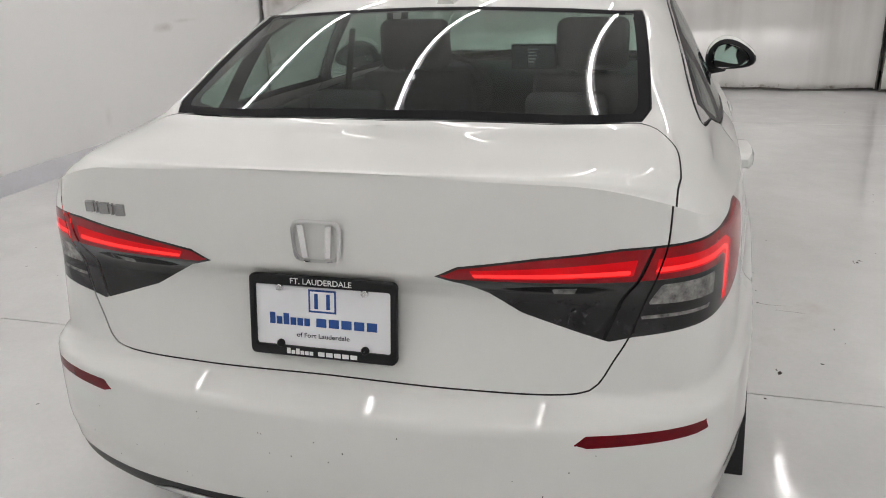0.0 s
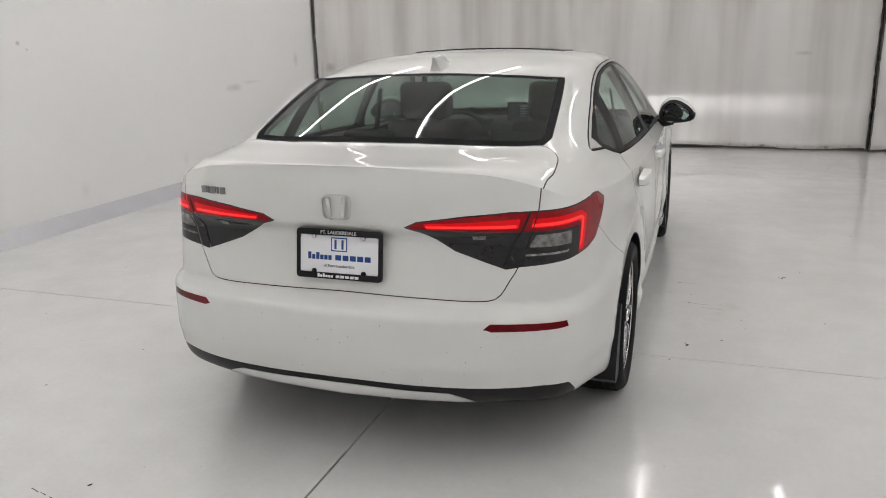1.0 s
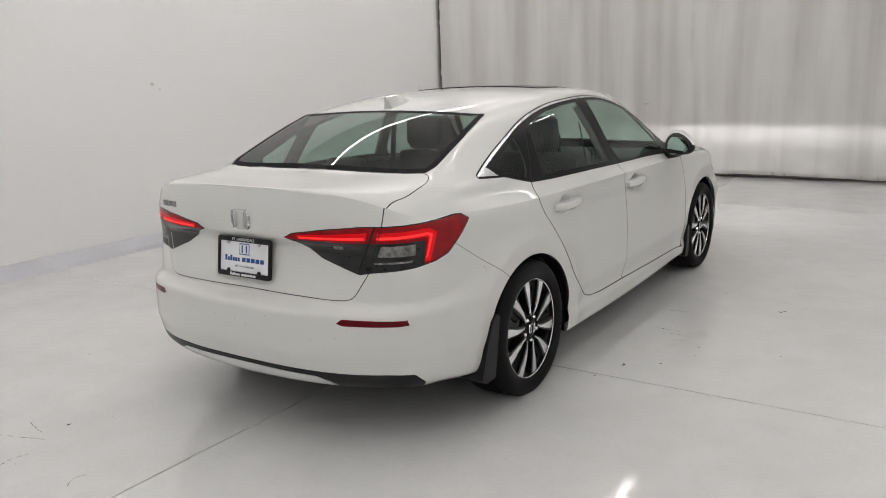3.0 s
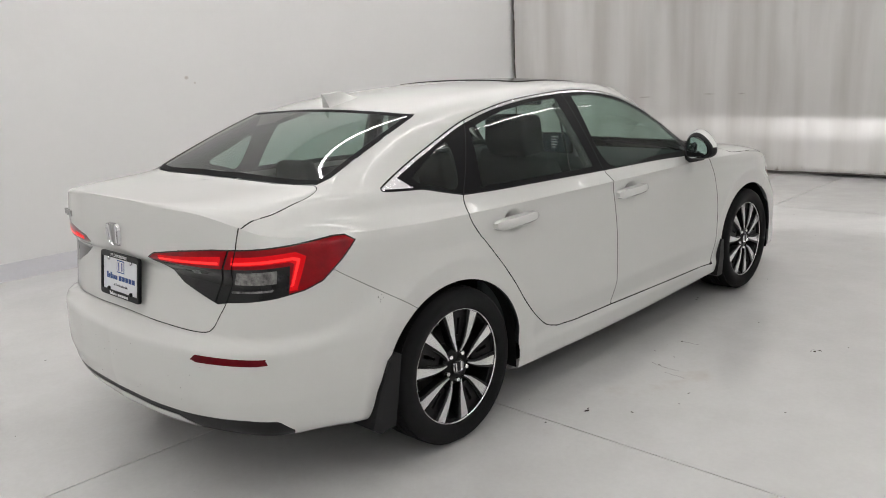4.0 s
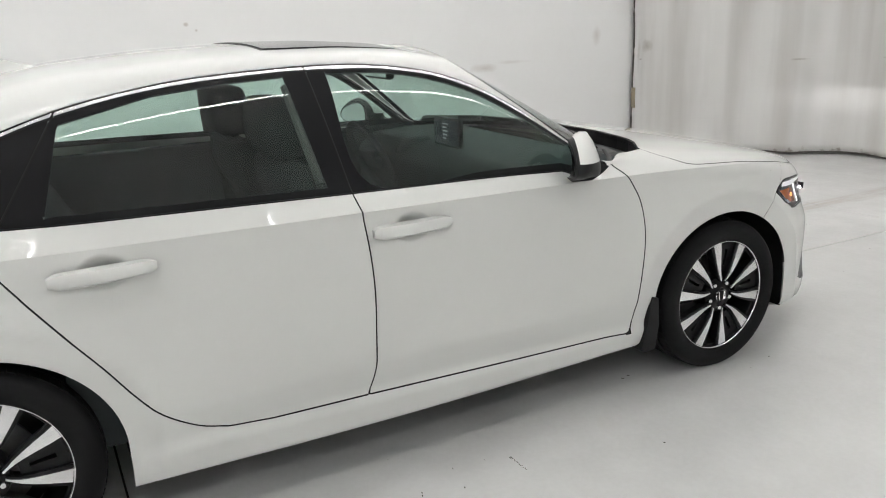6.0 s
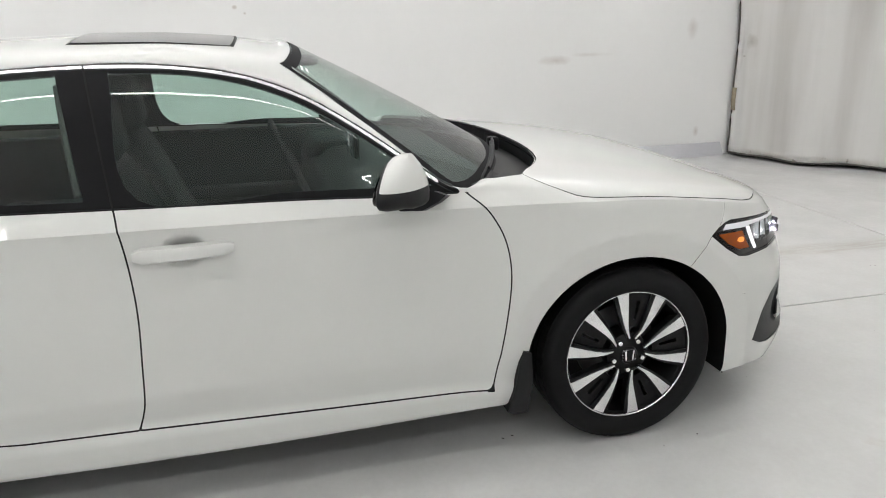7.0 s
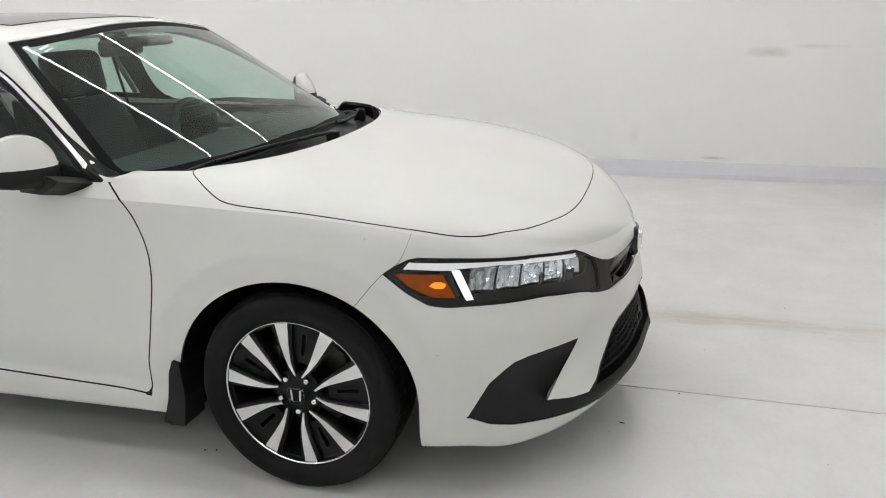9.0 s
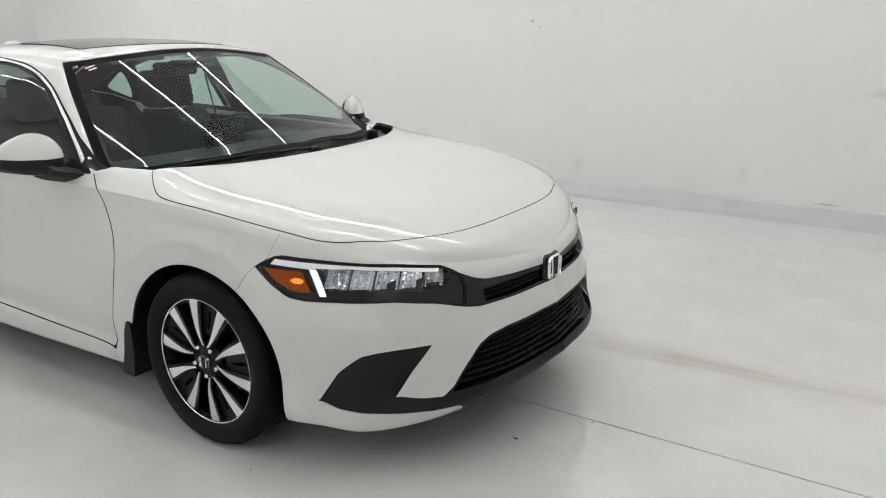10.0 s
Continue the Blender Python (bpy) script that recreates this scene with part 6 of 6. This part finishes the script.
for x0 in (-.092, .092):
    for y0 in (.059, -.060):
        bm = lathe_bm([(.0005, .008), (.006, .008), (.0085, .005), (.0085, .0)], 14)
        bmesh.ops.rotate(bm, verts=bm.verts[:], cent=(0, 0, 0), matrix=Matrix.Rotation(-math.pi / 2, 3, "Y"))
        bmesh.ops.translate(bm, verts=bm.verts[:], vec=(x0, y0, .005))
        part("plate_screw", bm, CHROME if y0 > 0 else BLACK, plate, smooth=True)

badge(.104, .088, lambda a, b, d: (a + .004, -2.2825 - d, .937 + b), ROOT)
badge(.100, .090, lambda a, b, d: (a, 2.308 + d * 1.0, .606 + b), ROOT)
part("emblem_plinth", box_bm(-.056, .056, 2.262, 2.304, .557, .657, .014, 3), BLACK_GLOSS, ROOT, smooth=True)
# model badge: five plain chrome blocks
for k, (bx0, bw) in enumerate(((-.562, .022), (-.533, .006), (-.520, .024), (-.489, .006), (-.475, .022))):
    bx0 += .012
    yb = on_ring(s_rear(abs(bx0 + bw / 2)), .970).y
    part("badge_block", box_bm(bx0, bx0 + bw, yb - .005, yb + .004, .957, .982, .002), BADGE_GREY, ROOT, "small chrome badge block")

# ---- cabin ----
def cushion(name, x0, x1, prof, material, parent, label="", round_=.03):
    bm = prism_bm(prof, x0, x1, lambda a, b, d: (d, a, b))
    bmesh.ops.bevel(bm, geom=bm.edges[:], offset=round_, segments=3, affect="EDGES", profile=0.5, clamp_overlap=True)
    return part(name, bm, material, parent, label, True)


for cx in (-.37, .37):
    seat = cushion("front_seat", cx - .25, cx + .25, [(-.20, .36), (.32, .38), (.36, .50), (.30, .56), (-.14, .50)], CABIN, ROOT)
    cushion("seat_back", cx - .24, cx + .24, [(-.14, .46), (-.02, .50), (-.20, .90), (-.27, 1.02), (-.36, 1.02), (-.36, .90)], CABIN, seat, "dark fabric seat back")
    cushion("head_restraint", cx - .14, cx + .14, [(-.235, 1.035), (-.265, 1.235), (-.405, 1.240), (-.415, 1.09), (-.375, 1.03)], CABIN, seat, "dark head restraint", .062)
    for dx in (-.06, .06):
        part("restraint_post", tube_bm([(cx + dx, -.31, .99), (cx + dx, -.33, 1.09)], .007, 6), CABIN, seat)
cushion("rear_seat", -.66, .66, [(-.95, .36), (-.42, .40), (-.42, .54), (-.90, .50)], CABIN, ROOT)
cushion("rear_seat_back", -.64, .64, [(-.98, .46), (-.86, .50), (-1.10, .97), (-1.20, .98), (-1.24, .90)], CABIN, ROOT, "dark rear bench back")
for cx in (-.36, .36):
    cushion("rear_head_restraint", cx - .125, cx + .125, [(-1.10, .95), (-1.13, 1.065), (-1.21, 1.065), (-1.23, .95)], CABIN, ROOT, "", .03)
cushion("parcel_shelf", -.60, .60, [(-1.16, .93), (-1.16, .965), (-1.80, 1.03), (-1.80, .99)], CABIN, ROOT, "", .008)
cushion("dashboard", -.74, .74, [(.42, .62), (.42, .86), (.50, .925), (.70, .935), (.98, .93), (.98, .60)], CABIN, ROOT, "black dashboard", .03)
cushion("instrument_hood", -.52, -.22, [(.40, .88), (.44, .955), (.58, .95), (.62, .90)], CABIN, ROOT, "", .015)
part("centre_screen", box_bm(-.12, .12, .555, .575, .92, 1.055, .006), BLACK_GLOSS, ROOT, "centre display screen", True)
part("screen_page", box_bm(-.105, .105, .5535, .5545, .932, 1.045), SCREEN, ROOT, "dark lit display page")
for k, w in enumerate((.05, .035, .045, .04, .03)):
    part("screen_line", box_bm(-.03, -.03 + w, .5520, .5530, 1.025 - .016 * k, 1.031 - .016 * k), SCREEN_LINE, ROOT, "small pale text bar")
cushion("console", -.12, .12, [(-.30, .36), (-.30, .60), (.10, .58), (.42, .66), (.42, .36)], CABIN, ROOT)
wheel_pts = []
for k in range(40):
    a = 2 * math.pi * k / 40
    wheel_pts.append(pose(-.37, .34, .855, -66, 0, 0) @ Vector((.183 * math.cos(a), .178 * math.sin(a), 0)))
part("steering_wheel", tube_bm(wheel_pts, .016, 8, True), CABIN, ROOT, "black steering wheel", True)
bm = box_bm(-.075, .075, -.05, .05, -.02, .02, .018, 3)
bmesh.ops.transform(bm, matrix=pose(-.37, .345, .85, -66, 0, 0), verts=bm.verts[:])
part("steering_hub", bm, CABIN, ROOT, smooth=True)
for x in (-.5, -.24):
    part("steering_spoke", tube_bm([(-.37, .345, .85), (x - .05 * (1 if x < -.37 else -1), .335, .855)], .013, 6), CABIN, ROOT)
part("inside_mirror", box_bm(-.125, .125, .225, .262, 1.245, 1.31, .016, 3), BLACK, ROOT, "inside rear-view mirror", True)
part("inside_mirror_glass", box_bm(-.11, .11, .2225, .2245, 1.255, 1.30), MIRROR, ROOT)
part("sensor_pod", box_bm(-.09, .09, .29, .44, 1.285, 1.32, .02, 3), BLACK, ROOT, smooth=True)
for sg in (1, -1):
    a, b = sorted((sg * .775, sg * .815))
    part("door_card", box_bm(a, b, -1.12, .78, .30, .945, .012), CABIN, ROOT, "dark door lining")
    a, b = sorted((sg * .70, sg * .775))
    part("arm_rest", box_bm(a, b, -.92, -.35, .60, .66, .02), CABIN, ROOT, smooth=True)
    part("arm_rest", box_bm(a, b, -.12, .50, .62, .68, .02), CABIN, ROOT, smooth=True)
    part("seat_belt", tube_bm([(sg * .655, -.32, 1.20), (sg * .70, -.30, .95), (sg * .74, -.26, .50)], .018, 6, flat=.25), BELT, ROOT)
    a, b = sorted((sg * .10, sg * .46))
    part("sun_visor", box_bm(a, b, .19, .30, 1.325, 1.338, .004), CABIN_GREY, ROOT)
    pil = [on_side(z_y, z_z, sg) - Vector((sg * .024, 0, 0)) for z_y, z_z in ((-.367, 1.29), (-.350, 1.15), (-.327, 1.0))]
    part("pillar_trim", tube_bm(pil, .015, 8, flat=1.0), PILLAR_GREY, ROOT, "grey pillar trim", True)
roof_panel(.60, -1.05, .22, -.030, -.030, .010, "headliner", CABIN_GREY, "pale grey headliner")
part("cabin_floor", box_bm(-.80, .80, -.98, .95, .27, .34), CABIN, ROOT)


# stone chips and specks in the paint
rng = random.Random(11)
SPECK = mat("bare_chip", (0.05, 0.045, 0.04), 0.8, vary=0.2)


def chip(p, n, r):
    bm = bmesh.new()
    t = n.cross(Vector((0, 0, 1))).normalized()
    u = n.cross(t)
    rim = []
    for k in range(7):
        a = 2 * math.pi * k / 7
        q = r * rng.uniform(.5, 1.1)
        rim.append(bm.verts.new(p + n * .0006 + t * q * math.cos(a) + u * q * 1.3 * math.sin(a)))
    bm.faces.new(rim)
    return bm


for y, z, r in ((-1.742, .700, .0030), (-1.734, .690, .0022), (-1.738, .682, .0018), (-1.722, .694, .0022), (-1.727, .706, .0016)):
    part("paint_chip", chip(on_side(y, z), Vector((1, -.05, .05)).normalized(), r), SPECK, PANEL["quarter_panel"][0])
for k in range(26):
    x, z = rng.uniform(-.62, .62), rng.uniform(.37, .56)
    s = s_rear(abs(x))
    p = on_ring(s, z, -.0004)
    n = Vector((np.interp(s, S_GRID, nx_) * (1 if x > 0 else -1), np.interp(s, S_GRID, ny_), 0)).normalized()
    part("paint_chip", chip(Vector((math.copysign(p.x, x), p.y, p.z)), n, rng.uniform(.0009, .0019)), SPECK, PANEL["rear_bumper"][0])
